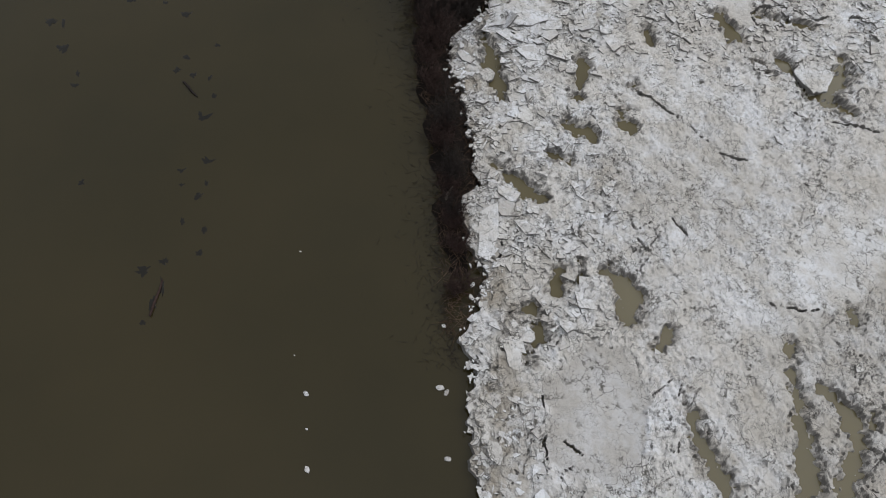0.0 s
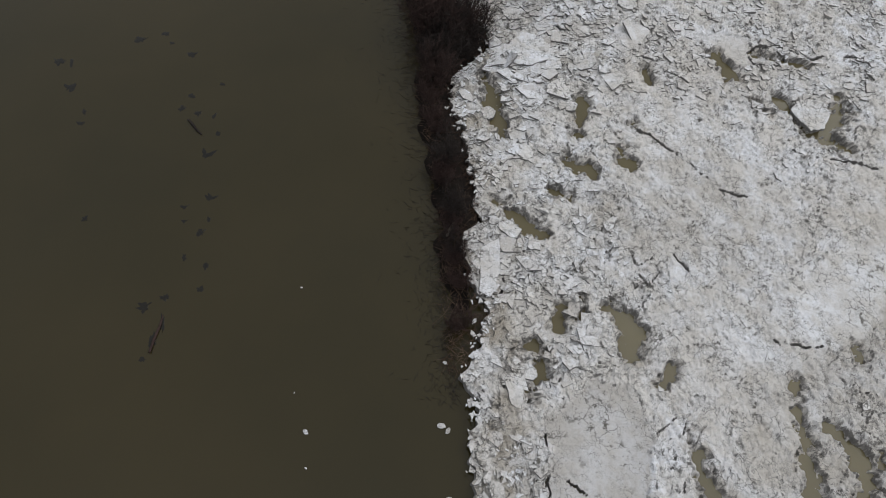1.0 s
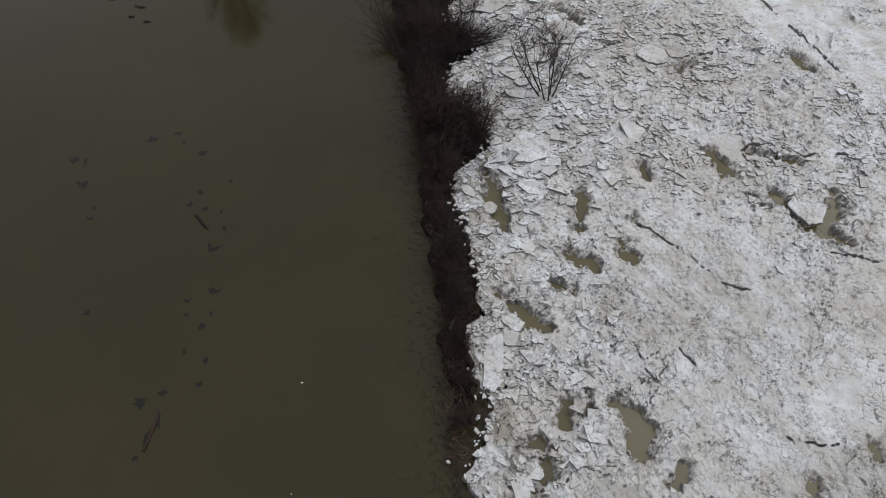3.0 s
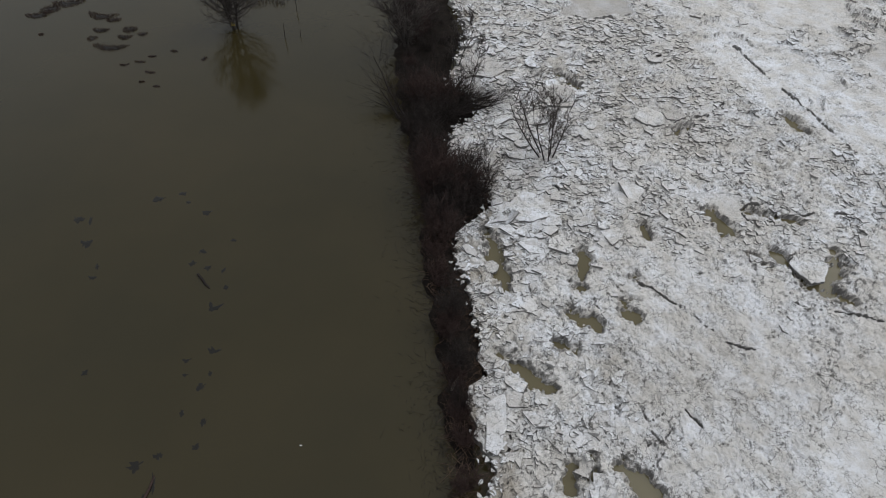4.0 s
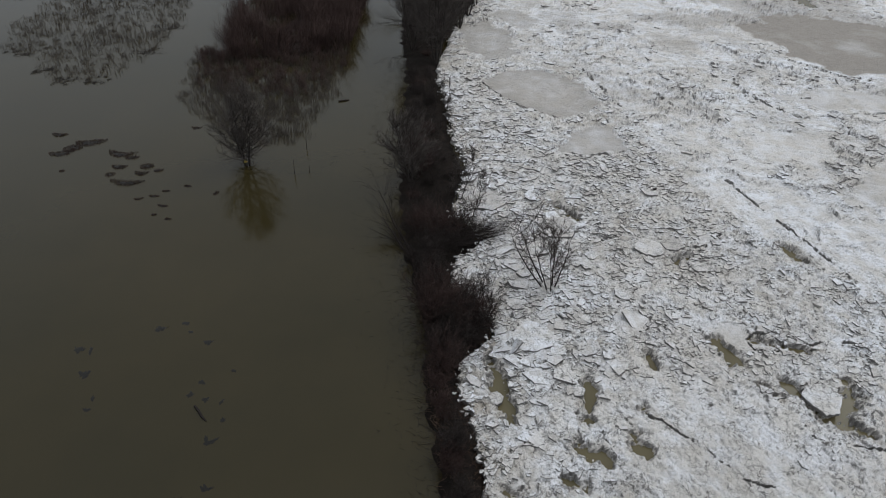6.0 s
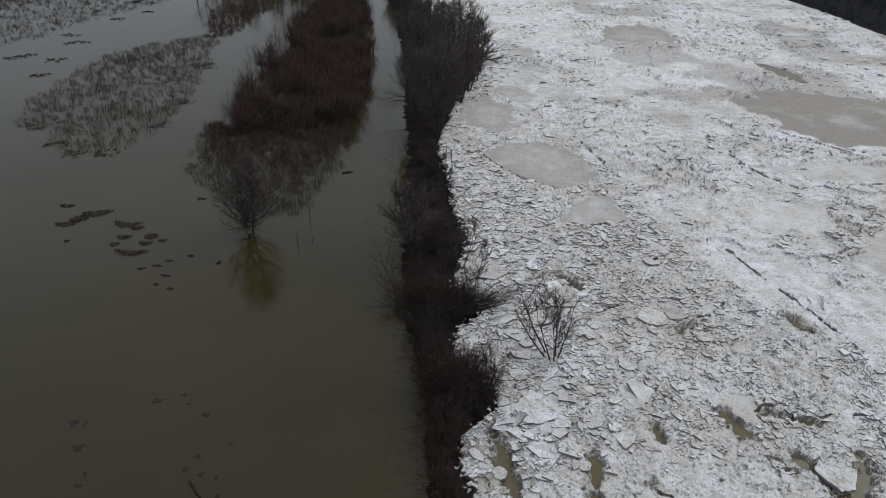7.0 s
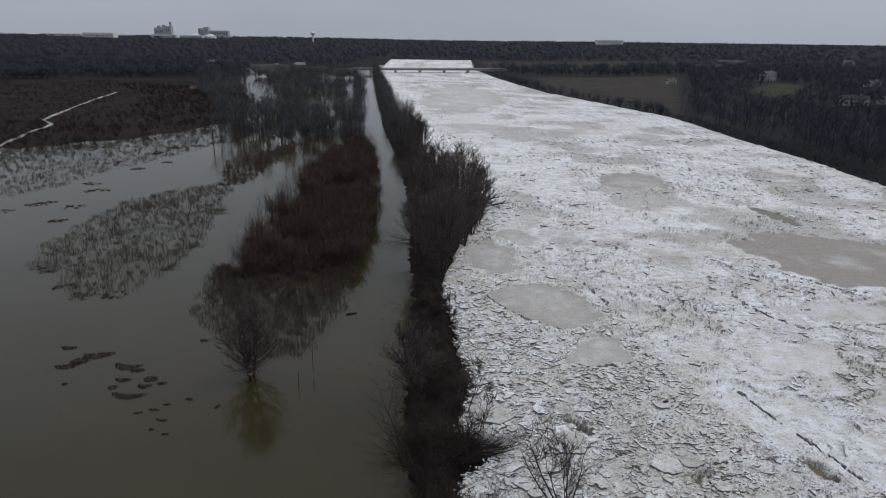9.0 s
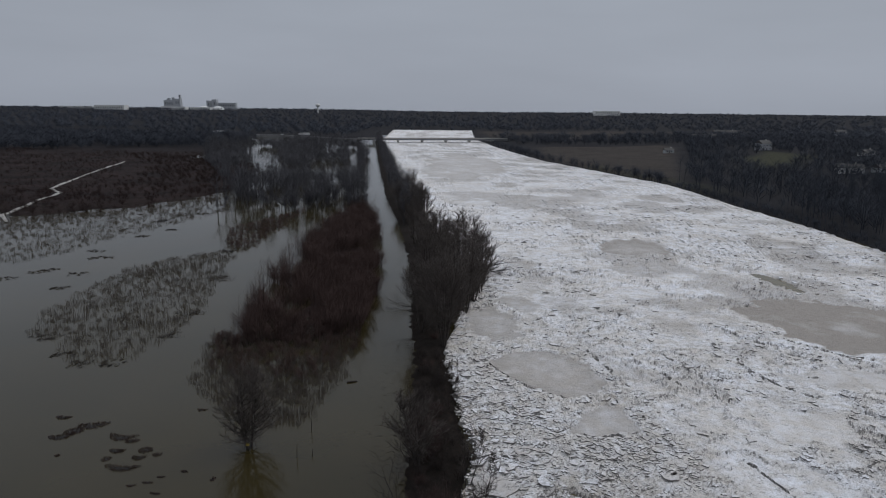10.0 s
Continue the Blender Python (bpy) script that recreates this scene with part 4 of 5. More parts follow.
belt = [(x, 262 + 0.12 * (x + 60) ** 2 / 10 + 34 * rng.random() ** 1.6, -0.2, z) for x, y, _, z in belt]
scatter("wood_front", woodk, belt, M_GREYW, "leafless trees at the edge of the flooded wood", "woods", rng, 0.6, 1.15)
scatter("wood_front_brush", massk, [(x, y + 6, -0.2, 5.0) for x, y, _, z in belt[::2]], M_GREYW, "dark brush under the flooded trees", "brush", rng, 0.5, 1.3)
# the far row on the dyke and along the channel
row = []
for k in range(460):
    y = 230 + 600 * rng.random() ** 1.3
    a, b = float(SHORE(y)), float(ICE_LEFT(y))
    row.append((a + (b - a) * rng.uniform(0.22, 0.8), y, 0.2, 12.0))
for k in range(70):
    y = 275 + 400 * rng.random()
    row.append((float(np.interp(y, (275, 440, 610, 700), (-33.5, -50, -75, -84))) + rng.uniform(-5, 1), y, -0.2, 12.0))
scatter("dyke_wood", woodk, row, M_GREYW, "leafless trees in a row on the narrow dyke", "woods", rng, 0.6, 1.15)


def reed_kind(seed, blades, height, width):
    rng = random.Random(seed)
    seg = []
    for k in range(blades):
        a, r = rng.uniform(0, 6.28), width * rng.random()
        p = Vector((r * math.cos(a), r * math.sin(a), -0.3))
        q = p + Vector((rng.uniform(-0.16, 0.16), rng.uniform(-0.16, 0.16), 1)) * height * rng.uniform(0.5, 1)
        seg.append((*p, *q, 0.038, 0))
    return tubes(seg, 3, True)


reeds = [reed_kind(140 + k, 12, 1.35, 0.8) for k in range(8)]
for outline, count in ((REEDS_ISLAND, 1800), (REEDS_MID, 2300), (REEDS_SLIM, 350), ([(-215, 165)] + MARSH[1:9] + [(-180, 120)], 4200),
                       ([(-235, 150), (-240, 240), (-160, 262), (-114, 288), (-104, 306), (-98, 285), (-128, 236), (-140, 190), (-150, 150)], 3000)):
    scatter("reed_bed", reeds, spots_in(rng, outline, count, 1.0), M_REED, "dead grey-tan reeds standing in shallow flood water", "reeds", rng, 0.6, 1.3)
scatter("upland_brush", [crown_kind(160 + k, 10, 0.026, 1.7) for k in range(6)], spots_in(rng, [(-480, 250), (-170, 245), (-120, 300), (-118, 420), (-200, 560), (-600, 620)], 5200, 2.1, -6, lambda x, y: fbm(x / 18, y / 30, 23) > 0.30), M_HEATH, "low red-brown winter brush", "brush", rng)

# far woods on both sides, with haze put into their colour


def not_field(x, y):
    return (inside(x, y, FIELD) < 4) & (inside(x, y, FIELD_FAR) < 4) & (inside(x, y, LAWN) < 2)


front = spots_in(rng, [(130, 130), (131, 240), (128.5, 276), (127, 362), (150, 400), (190, 330), (215, 130)], 300, 14.0, 0.5)
scatter("wood_on_far_bank", woodk, front, M_FAR_HAZE, "dark leafless trees standing along the far ice edge", "woods", rng, 0.6, 1.15)
right = spots_in(rng, [(136, 130), (134, 350), (140, 385), (200, 545), (262, 735), (80, 745), (62, 860), (330, 930), (820, 760), (420, 290), (240, 130)], 3300, 9.5, 2, not_field)
edge = [(float(ICE_RIGHT(y)) + rng.uniform(0.5, 9), y, 0.1, 2.6) for y in (rng.uniform(140, 372) for _ in range(330))]
scatter("far_bank_brush", fuzz, edge, M_FAR_HAZE, "low dark brush along the far ice edge", "brush", rng, 0.5, 1.5)
hedge = [(float(ICE_RIGHT(y)) + rng.uniform(1, 7), y, 0.4, 6.0) for y in (372 + 380 * rng.random() ** 1.5 for _ in range(150))]
scatter("field_hedge", fuzz, hedge, M_FAR_HAZE, "thin bare hedge between field and river ice", "hedge", rng, 0.4, 1.5)
scatter("wood_behind_bank", broad, right, M_FAR_HAZE, "dark leafless woods behind the far bank", "woods", rng, 0.5, 1.2)
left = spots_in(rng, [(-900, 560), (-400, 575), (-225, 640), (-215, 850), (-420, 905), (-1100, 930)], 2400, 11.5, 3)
scatter("wood_on_hill", distk, left, M_FAR_HAZE, "dark leafless woods on the low hill", "woods", rng, 0.6, 1.2)
distant = []
while len(distant) < 6000:
    a, r = radians(rng.uniform(-37, 37)), 900 * 5.1 ** (rng.random() ** 1.15)
    distant.append((r * math.sin(a), r * math.cos(a)))
dx, dy = (np.array([o[k] for o in distant]) for k in (0, 1))
ok = not_field(dx, dy) & ((dy > 1250) | (dx < -130) | (dx > 75)) & (inside(dx, dy, [(-1150, 880), (-90, 760), (-90, 900), (-300, 960), (-1150, 1080)]) < 0)
dz = land_height(dx, dy)
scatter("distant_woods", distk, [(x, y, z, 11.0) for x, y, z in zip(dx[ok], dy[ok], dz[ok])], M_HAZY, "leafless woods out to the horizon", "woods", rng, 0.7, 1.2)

under = []
for k in range(360):
    y = rng.uniform(15, 170)
    a, b = float(SHORE(y)), float(ICE_LEFT(y))
    if 103 < y < 111:
        continue
    under.append((a + (b - a) * rng.uniform(0.1, 1.0), y, 0.1, 0.8 + 0.9 * min(1, max(0, (y - 30) / 20))))
scatter("dyke_undergrowth", fuzz, under, M_TWIG, "dark dead undergrowth on the dyke", "brush", rng, 0.5, 1.4)

# ---- ice slabs: tilted broken plates ----


def slab_kind(seed):
    """An angular shard of ice crust with a thin broken rim."""
    rng = random.Random(seed)
    n = rng.choice((4, 4, 5, 5, 6))
    ang = sorted((k + rng.uniform(-0.4, 0.4)) * 6.283 / n for k in range(n))
    st = rng.uniform(0.45, 0.95)
    rim = []
    for a in ang:
        r = rng.uniform(0.30, 0.62)
        rim.append((math.cos(a) * r, math.sin(a) * r * st))
    th = rng.uniform(0.07, 0.15)
    v = [(x * 0.97, y * 0.97, -th) for x, y in rim] + [(x, y, th * 0.45) for x, y in rim] + [(x * 0.96, y * 0.96, th * 0.5 + rng.uniform(-0.012, 0.012)) for x, y in rim] + [(0, 0, th * 0.5)]
    f = []
    for k in range(n):
        j = (k + 1) % n
        f += [(k, j, n + j), (k, n + j, n + k), (n + k, n + j, 2 * n + j), (n + k, 2 * n + j, 2 * n + k), (2 * n + k, 2 * n + j, 3 * n)]
    return np.array(v, float), np.array(f)


rng = random.Random(51)
slab_kinds = [slab_kind(300 + k) for k in range(16)]
def shard_kind(seed):
    """A small angular splinter: flat top and broken sides."""
    rng = random.Random(seed)
    n = rng.choice((3, 4, 4, 5))
    ang = sorted((k + rng.uniform(-0.42, 0.42)) * 6.283 / n for k in range(n))
    st = rng.uniform(0.4, 0.95)
    rim = [(math.cos(a) * r, math.sin(a) * r * st) for a, r in ((a, rng.uniform(0.32, 0.66)) for a in ang)]
    th = rng.uniform(0.06, 0.15)
    v = [(x, y, -th) for x, y in rim] + [(x, y, th * 0.5) for x, y in rim]
    f = [(n, n + k, n + k + 1) for k in range(1, n - 1)]
    for k in range(n):
        j = (k + 1) % n
        f += [(k, j, n + j), (k, n + j, n + k)]
    return np.array(v, float), np.array(f)


shard_kinds = [shard_kind(340 + k) for k in range(24)]
slab_data = [mesh_of("ice_slab", v, f, M_SLAB) for v, f in slab_kinds]


def slab_spots(rng, count, y0, y1, reach, near, big, tail=3.0):
    """x, y, size and tilt of slabs, thick along the shore and along ridges."""
    out = []
    while len(out) < count:
        n = count * 3
        y = y0 + (y1 - y0) * np.random.RandomState(rng.randrange(10 ** 6)).rand(n) ** near
        r = np.random.RandomState(rng.randrange(10 ** 6)).rand(4, n)
        left = ICE_LEFT(y)
        span_x = np.minimum(reach(y), ICE_RIGHT(y) - 1 - left)
        x = left + 0.3 + span_x * r[0]
        dens = 0.05 + 0.85 * smooth(11, 4, x - left + 5 * (fbm(x / 5, y / 5, 81) - 0.5)) + 0.75 * smooth(34, 41, y) * smooth(-3, 3, SHEAR(y) - x) * smooth(125, 90, y) + 0.10 * smooth(0.52, 0.72, fbm(x / 20, y / 8, 95)) * smooth(60, 110, y)
        ridge, gate = ridges(x, y)
        dens = dens + 0.9 * smooth(46, 70, y) * gate * smooth(1.0, 0.2, ridge)
        for o in CRUSTS:
            dens = dens * smooth(0.75, 1.15, oval(x, y, o))
        for pts, damp, rag in PANS:
            dens = np.where(inside(x, y, pts) > -0.3, 0, dens)
        dens = dens * (0.15 + 0.85 * smooth(0.40, 0.56, fbm(x / 2.4, y / 2.8, 87)))
        for chain in POOLS:
            for (ax, ay, ar), (cx, cy, cr) in zip(chain, chain[1:]):
                dens = np.where(seam(x, y, ax, ay, cx, cy) < ar + 0.3, 0, dens)
        ok = r[1] < dens
        size = big * (0.28 + 1.1 * r[2] ** tail)
        out += list(zip(x[ok], y[ok], size[ok], r[3][ok]))
    return out[:count]


def slab_pose(rng, x, y, z, size, steep):
    tilt = 3 + 11 * steep + (30 * rng.random() if steep > 0.85 else 0)
    return pose(x, y, z + 0.05 + 0.10 * size * tilt / 40, tilt * rng.uniform(-1, 1), tilt * rng.uniform(-1, 1), rng.uniform(0, 360)) @ Matrix.Diagonal((size, size, min(1.0, 0.45 + 0.4 * size), 1))


near_slabs = slab_spots(rng, 300, 6, 74, lambda y: 0 * y + 13, 0.7, 1.9, 2.2)
hz = ice_fields(np.array([o[0] for o in near_slabs]), np.array([o[1] for o in near_slabs]))[0]
for i, (x, y, size, steep) in enumerate(near_slabs):
    ob = part("ice_slab", slab_data[i % 16], river_ice)
    ob.matrix_world = slab_pose(rng, x, y, max(0.05, float(hz[i])), size, steep)


def ice_floe(seed, x, y, w, l, turn, label, z=0.0, tilt=2.0, corners=7, thick=0.30):
    """One large plate: straight broken sides with small bites, a rim, and a slightly sagging top."""
    rng = random.Random(seed)
    ang = sorted((k + rng.uniform(-0.28, 0.28)) * 6.283 / corners for k in range(corners))
    knots = [(math.cos(a) * rng.uniform(0.42, 0.56) * w, math.sin(a) * rng.uniform(0.42, 0.56) * l) for a in ang]
    rim = []
    for (ax, ay), (bx, by) in zip(knots, knots[1:] + knots[:1]):
        for k in range(4):
            t = k / 4
            bite = 0.0 if k == 0 else rng.uniform(-0.035, 0.03) * min(w, l)
            ex, ey = bx - ax, by - ay
            n = math.hypot(ex, ey)
            rim.append((ax + t * ex - bite * ey / n, ay + t * ey + bite * ex / n))
    n = len(rim)
    v = [(px * 0.98, py * 0.98, -thick) for px, py in rim] + [(px, py, -0.03) for px, py in rim]
    v += [(px * 0.96, py * 0.96, rng.uniform(-0.01, 0.015)) for px, py in rim] + [(px * 0.5, py * 0.5, rng.uniform(-0.04, 0.01)) for px, py in rim] + [(0, 0, -0.02)]
    f = []
    for k in range(n):
        j = (k + 1) % n
        for r in range(3):
            a, b = r * n + k, r * n + j
            f += [(a, b, b + n), (a, b + n, a + n)]
        f.append((3 * n + k, 3 * n + j, 4 * n))
    ob = tagged(new("ice_floe", mesh_of("ice_floe", v, f, M_SLAB)), label, "ice floe", "large ice floes")
    base = float(ice_fields(np.array([x * 1.0]), np.array([y * 1.0]))[0][0])
    ob.matrix_world = pose(x, y, max(base, 0.25) + 0.20 + z, rng.uniform(-tilt, tilt), rng.uniform(-tilt, tilt), turn)
    return ob


FLOES = [
    (4.6, 21.4, 1.7, 5.4, -8, 2, "long pale ice floe stranded along the shore"), (6.0, 24.4, 1.0, 2.3, 32, 3, "oblong pale ice floe beside a meltwater channel"),
    (8.8, 41.5, 3.6, 4.0, 10, 2, "broad white ice floe cracked across the middle"), (7.9, 46.2, 2.2, 2.0, 30, 6, "grey wet ice floe tilted among shards"),
    (10.2, 46.0, 1.5, 2.2, -25, 14, "brown silty ice floe tilted at the foot of a tree"), (5.2, 35.0, 1.1, 1.4, 0, 3, "dirty white ice floe at the water pool"),
    (22.4, 55.0, 3.0, 3.6, 20, 2, "clean white ice floe above a dark water gap"), (25.0, 55.8, 2.4, 3.0, -15, 3, "clean white ice floe beside a larger one"),
    (6.0, 64.0, 5.4, 6.0, 5, 1.5, "brown silty ice floe lying against the dyke"), (7.4, 57.3, 2.6, 2.6, 15, 4, "pale ice floe beside a tangle of driftwood")]
FLOES += [
    (13.6, 58.6, 4.4, 4.2, -10, 1.5, "grey-brown smooth ice floe among shards"), (30.9, 35.0, 3.4, 3.8, 0, 2, "silty wedge-shaped ice floe between two dark pools"),
    (5.7, 12.6, 1.2, 2.6, 15, 4, "pale broken ice floe near the shore"), (6.6, 13.8, 1.1, 1.4, 60, 4, "pale broken ice floe near the shore"), (4.3, 6.6, 0.9, 1.5, 20, 9, "tilted pale ice floe at the shore"),
    (9.0, 50.4, 1.6, 1.3, 10, 12, "tilted white ice floe among shards"), (12.4, 46.9, 1.3, 1.1, 25, 14, "small white ice floe propped at the tree"), (26.6, 52.0, 2.2, 1.7, 40, 6, "grey tilted ice floe among shards"),
    (18.0, 47.5, 2.0, 1.6, -20, 7, "white tilted ice floe among shards"), (11.0, 54.0, 2.4, 1.5, 12, 8, "silty tilted ice floe among shards"), (4.4, 68.5, 2.2, 1.8, 0, 7, "grey ice floe at the foot of the dyke"),
    (9.8, 71.5, 2.6, 2.2, 25, 5, "white ice floe among shards")]
for i, (x, y, w, l, turn, tilt, label) in enumerate(FLOES):
    ice_floe(700 + i, x, y, w, l, turn, label, 0.0, tilt, 5 + (i * 3) % 4)
frng = random.Random(57)
made = 0
while made < 44:
    y = frng.uniform(36, 84)
    x = float(ICE_LEFT(y)) + frng.uniform(2, 30)
    if x > float(SHEAR(y)) - 1 or any(float(inside(np.array([x]), np.array([y]), pts)[0]) > -2.5 for pts, _, _ in PANS) or any(math.hypot(x - px, y - py) < 2.4 for chain in POOLS for px, py, _ in chain):
        continue
    w = 1.2 + 2.4 * frng.random() ** 2
    ice_floe(740 + made, x, y, w, w * frng.uniform(0.6, 1.0), frng.uniform(0, 180), ("flat pale ice plate among broken shards", "grey silty ice plate among broken shards")[made % 3 == 0], -0.08, 2.0 + 6 * frng.random() ** 2, 4 + made % 4, 0.2)
    made += 1


def rubble(name, spots, label):
    hz = ice_fields(np.array([o[0] for o in spots]), np.array([o[1] for o in spots]))[0]
    vs, fs, n = [], [], 0
    for i, (x, y, size, steep) in enumerate(spots):
        v, f = shard_kinds[i % 24]
        m = np.array(slab_pose(rng, x, y, max(0.0, float(hz[i])), size, steep))
        vs.append(v @ m[:3, :3].T + m[:3, 3])
        fs.append(f + n)
        n += len(v)
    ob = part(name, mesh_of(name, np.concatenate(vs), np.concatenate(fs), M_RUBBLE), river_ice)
    tagged(ob, label, kind="stuff")


rubble("ice_rubble", slab_spots(rng, 6500, -4, 84, lambda y: 0.60 * np.hypot(40, y) + 1, 0.85, 0.85), "small tilted broken ice plates")
rubble("far_ice_rubble", slab_spots(rng, 3800, 70, 280, lambda y: 0.69 * np.hypot(40, y) + 2, 1.6, 1.3), "tilted broken ice plates in ridges")

brash = []
for k in range(900):
    y = rng.uniform(-4, 100)
    brash.append((float(ICE_LEFT(y)) + rng.gauss(0.4, 0.38), y, rng.uniform(0.15, 0.65), rng.random()))
rubble("edge_brash", brash, "small dirty ice pieces along the shore")

# ---- driftwood, fallen trees, tussocks and bits of ice ----


def stick_pile(name, seed, x, y, z, count, reach, girth, label, category, material, lean=0.25, heading=None):
    """A heap of fallen limbs; each limb is a part."""
    rng = random.Random(seed)
    base = tagged(new(name), label, category)
    base.matrix_world = pose(x, y, z)
    for k in range(count):
        a = rng.uniform(0, 6.28) if heading is None else radians(heading) + rng.gauss(0, 0.35)
        d = Vector((math.cos(a), math.sin(a), rng.uniform(-0.05, lean)))
        out = [[], [], [], []]
        p = Vector((rng.gauss(0, reach * 0.3), rng.gauss(0, reach * 0.25), rng.uniform(0.1, 0.6))) - d * reach * 0.4
        limb(rng, out, p, d, reach * rng.uniform(0.6, 1.2), girth * rng.uniform(0.6, 1.3), 1, 3, 0.4, 0.05)
        v, f = joined([tubes(out[1], 5), tubes(out[2], 3), tubes(out[3], 3, True)])
        part("limb", mesh_of("limb", v, f, material, True), base)
    return base


stick_pile("driftwood_pile", 400, 3.4, 57.5, 0.3, 16, 4.5, 0.09, "dark tangle of fallen limbs wedged against the ice", "driftwood", M_TWIG, heading=10)
stick_pile("driftwood_pile", 401, 2.2, 46.8, 0.3, 8, 3.5, 0.06, "dark broken limbs lying on the dyke", "driftwood", M_TWIG, heading=60)
stick_pile("fallen_tree", 402, -3.4, 58.5, 0.2, 3, 6.0, 0.12, "dark fallen tree leaning into flood water", "fallen tree", M_TWIG, heading=120)
stick_pile("fallen_tree", 403, 12.0, 160, 0.4, 5, 7.0, 0.14, "dark fallen tree lying on the ice edge", "fallen tree", M_TWIG, heading=-30)
stick_pile("fallen_tree", 404, -9.0, 128, 0.1, 2, 6.0, 0.10, "dark fallen limb across the channel edge", "fallen tree", M_TWIG, heading=165)


def log(x, y, z, length, girth, turn, label, material, tilt=3):
    v, f = tubes([(-length / 2, 0, 0, -length / 6, 0.03, 0.02, girth * 0.8, girth), (-length / 6, 0.03, 0.02, length / 5, -0.02, 0.05, girth, girth * 0.9), (length / 5, -0.02, 0.05, length / 2, 0.05, 0.04, girth * 0.9, girth * 0.5)], 7)
    ob = tagged(new("log", mesh_of("log", v, f, material, True)), label, "log")
    ob.matrix_world = pose(x, y, z, 0, tilt, turn)


log(2.05, 24.4, 0.35, 1.6, 0.11, 68, "pale bare piece of driftwood at the shore", M_WOOD, 12)
log(-17.4, 33.6, 0.03, 1.9, 0.10, -50, "dark waterlogged log afloat in flood water", M_TWIG)
log(-13.1, 92.4, 0.05, 1.6, 0.14, 20, "dark log afloat in flood water", M_TWIG)
log(26.0, 66.5, 0.75, 0.9, 0.16, 35, "short dark log lying on the ice", M_TWIG, 15)
log(-16.9, 16.6, 0.03, 2.6, 0.09, 82, "dark reddish waterlogged limb at the surface", M_RED)


def tussock(seed, x, y, w, d, h, turn, label="dark drowned grass clump just under flood water", bend=0.0, tuft=0.0):
    """A ragged mat, bent like a sickle, with blades on it where it stands clear."""
    rng = random.Random(seed)
    base = tagged(new("grass_clump"), label, "grass clump", "clumps in the flood")
    base.matrix_world = pose(x, y, 0, 0, 0, turn)
    n, rings = 26, 4

    def shift(px, py, pz):
        return (px, py + bend * (px / w) ** 2 * w, pz)
    v = [shift(0, 0, h)]
    for r in range(1, rings + 1):
        for k in range(n):
            a = 6.283 * k / n
            q = r / rings * (0.05 + 1.55 * float(fbm(np.array([3.6 * math.cos(a) + seed]), np.array([3.6 * math.sin(a)]), seed)[0]) * rng.uniform(0.75, 1.1))
            v.append(shift(q * w * math.cos(a), q * d * math.sin(a), h * (1 - (r / rings) ** 1.5) * (0.5 + rng.random()) - 0.015 * (r == rings)))
    f = [(0, 1 + k, 1 + (k + 1) % n) for k in range(n)]
    for r in range(rings - 1):
        for k in range(n):
            a, b = 1 + r * n + k, 1 + r * n + (k + 1) % n
            f += [(a, a + n, b + n), (a, b + n, b)]
    part("mound", mesh_of("mound", v, f, M_DROWN, True), base)
    if not tuft:
        return
    seg = []
    for k in range(int(70 + 330 * w * d)):
        a, r = rng.uniform(0, 6.28), math.sqrt(rng.random())
        p = Vector(shift(r * w * 1.1 * math.cos(a), r * d * 1.2 * math.sin(a), 0))
        q = p + Vector((rng.uniform(-0.6, 0.6), rng.uniform(-0.6, 0.6), rng.uniform(0.3, 1.0))) * tuft
        seg.append((*p, *q, 0.022, 0))
    tv, tf = tubes(seg, 3, True)
    tagged(part("blade_tuft", mesh_of("blade_tuft", tv, tf, M_RED), base), kind="stuff")


CLUMPS = [(-23.5, 42.9, 0.63, 0.5), (-21.5, 43.7, 0.56, 0.3), (-20.8, 42.6, 0.28, 0.24), (-29.4, 40.3, 0.61, 0.5), (-28.4, 40.2, 0.16, 0.7), (-27.8, 37.6, 0.46, 0.6), (-26.1, 33.9, 0.38, 0.3), (-26.1, 35.1, 0.2, 0.4),
          (-18.9, 41.3, 0.48, 0.4), (-18.2, 36.8, 0.39, 0.3), (-17.4, 35.0, 0.32, 0.3), (-18.7, 35.5, 0.32, 0.35), (-16.1, 31.0, 0.56, 0.4), (-15.5, 33.0, 0.25, 0.3), (-16.1, 34.8, 0.16, 0.6), (-15.2, 27.1, 0.53, 0.3)]
CLUMPS += [(-16.9, 26.3, 0.35, 0.22), (-15.4, 24.2, 0.34, 0.36), (-15.0, 25.3, 0.16, 0.25), (-16.7, 25.1, 0.21, 0.2), (-16.2, 22.2, 0.2, 0.3), (-14.6, 21.5, 0.2, 0.45), (-14.7, 19.8, 0.3, 0.28), (-16.9, 19.2, 0.32, 0.35),
           (-18.1, 18.5, 0.47, 0.5), (-17.5, 14.9, 0.25, 0.25), (-17.1, 16.1, 0.3, 0.9), (-16.7, 17.4, 0.18, 0.8), (-23.6, 25.3, 0.23, 0.3), (-16.0, 38.1, 0.33, 0.2)]
for i, (x, y, w, d) in enumerate(CLUMPS):
    tussock(500 + i, x, y, w * 1.25, d * 1.1, 0.014, rng.uniform(-20, 20), bend=(0.9, -0.5, 0.5, 0.8)[i % 4] if w > d else 0.2)
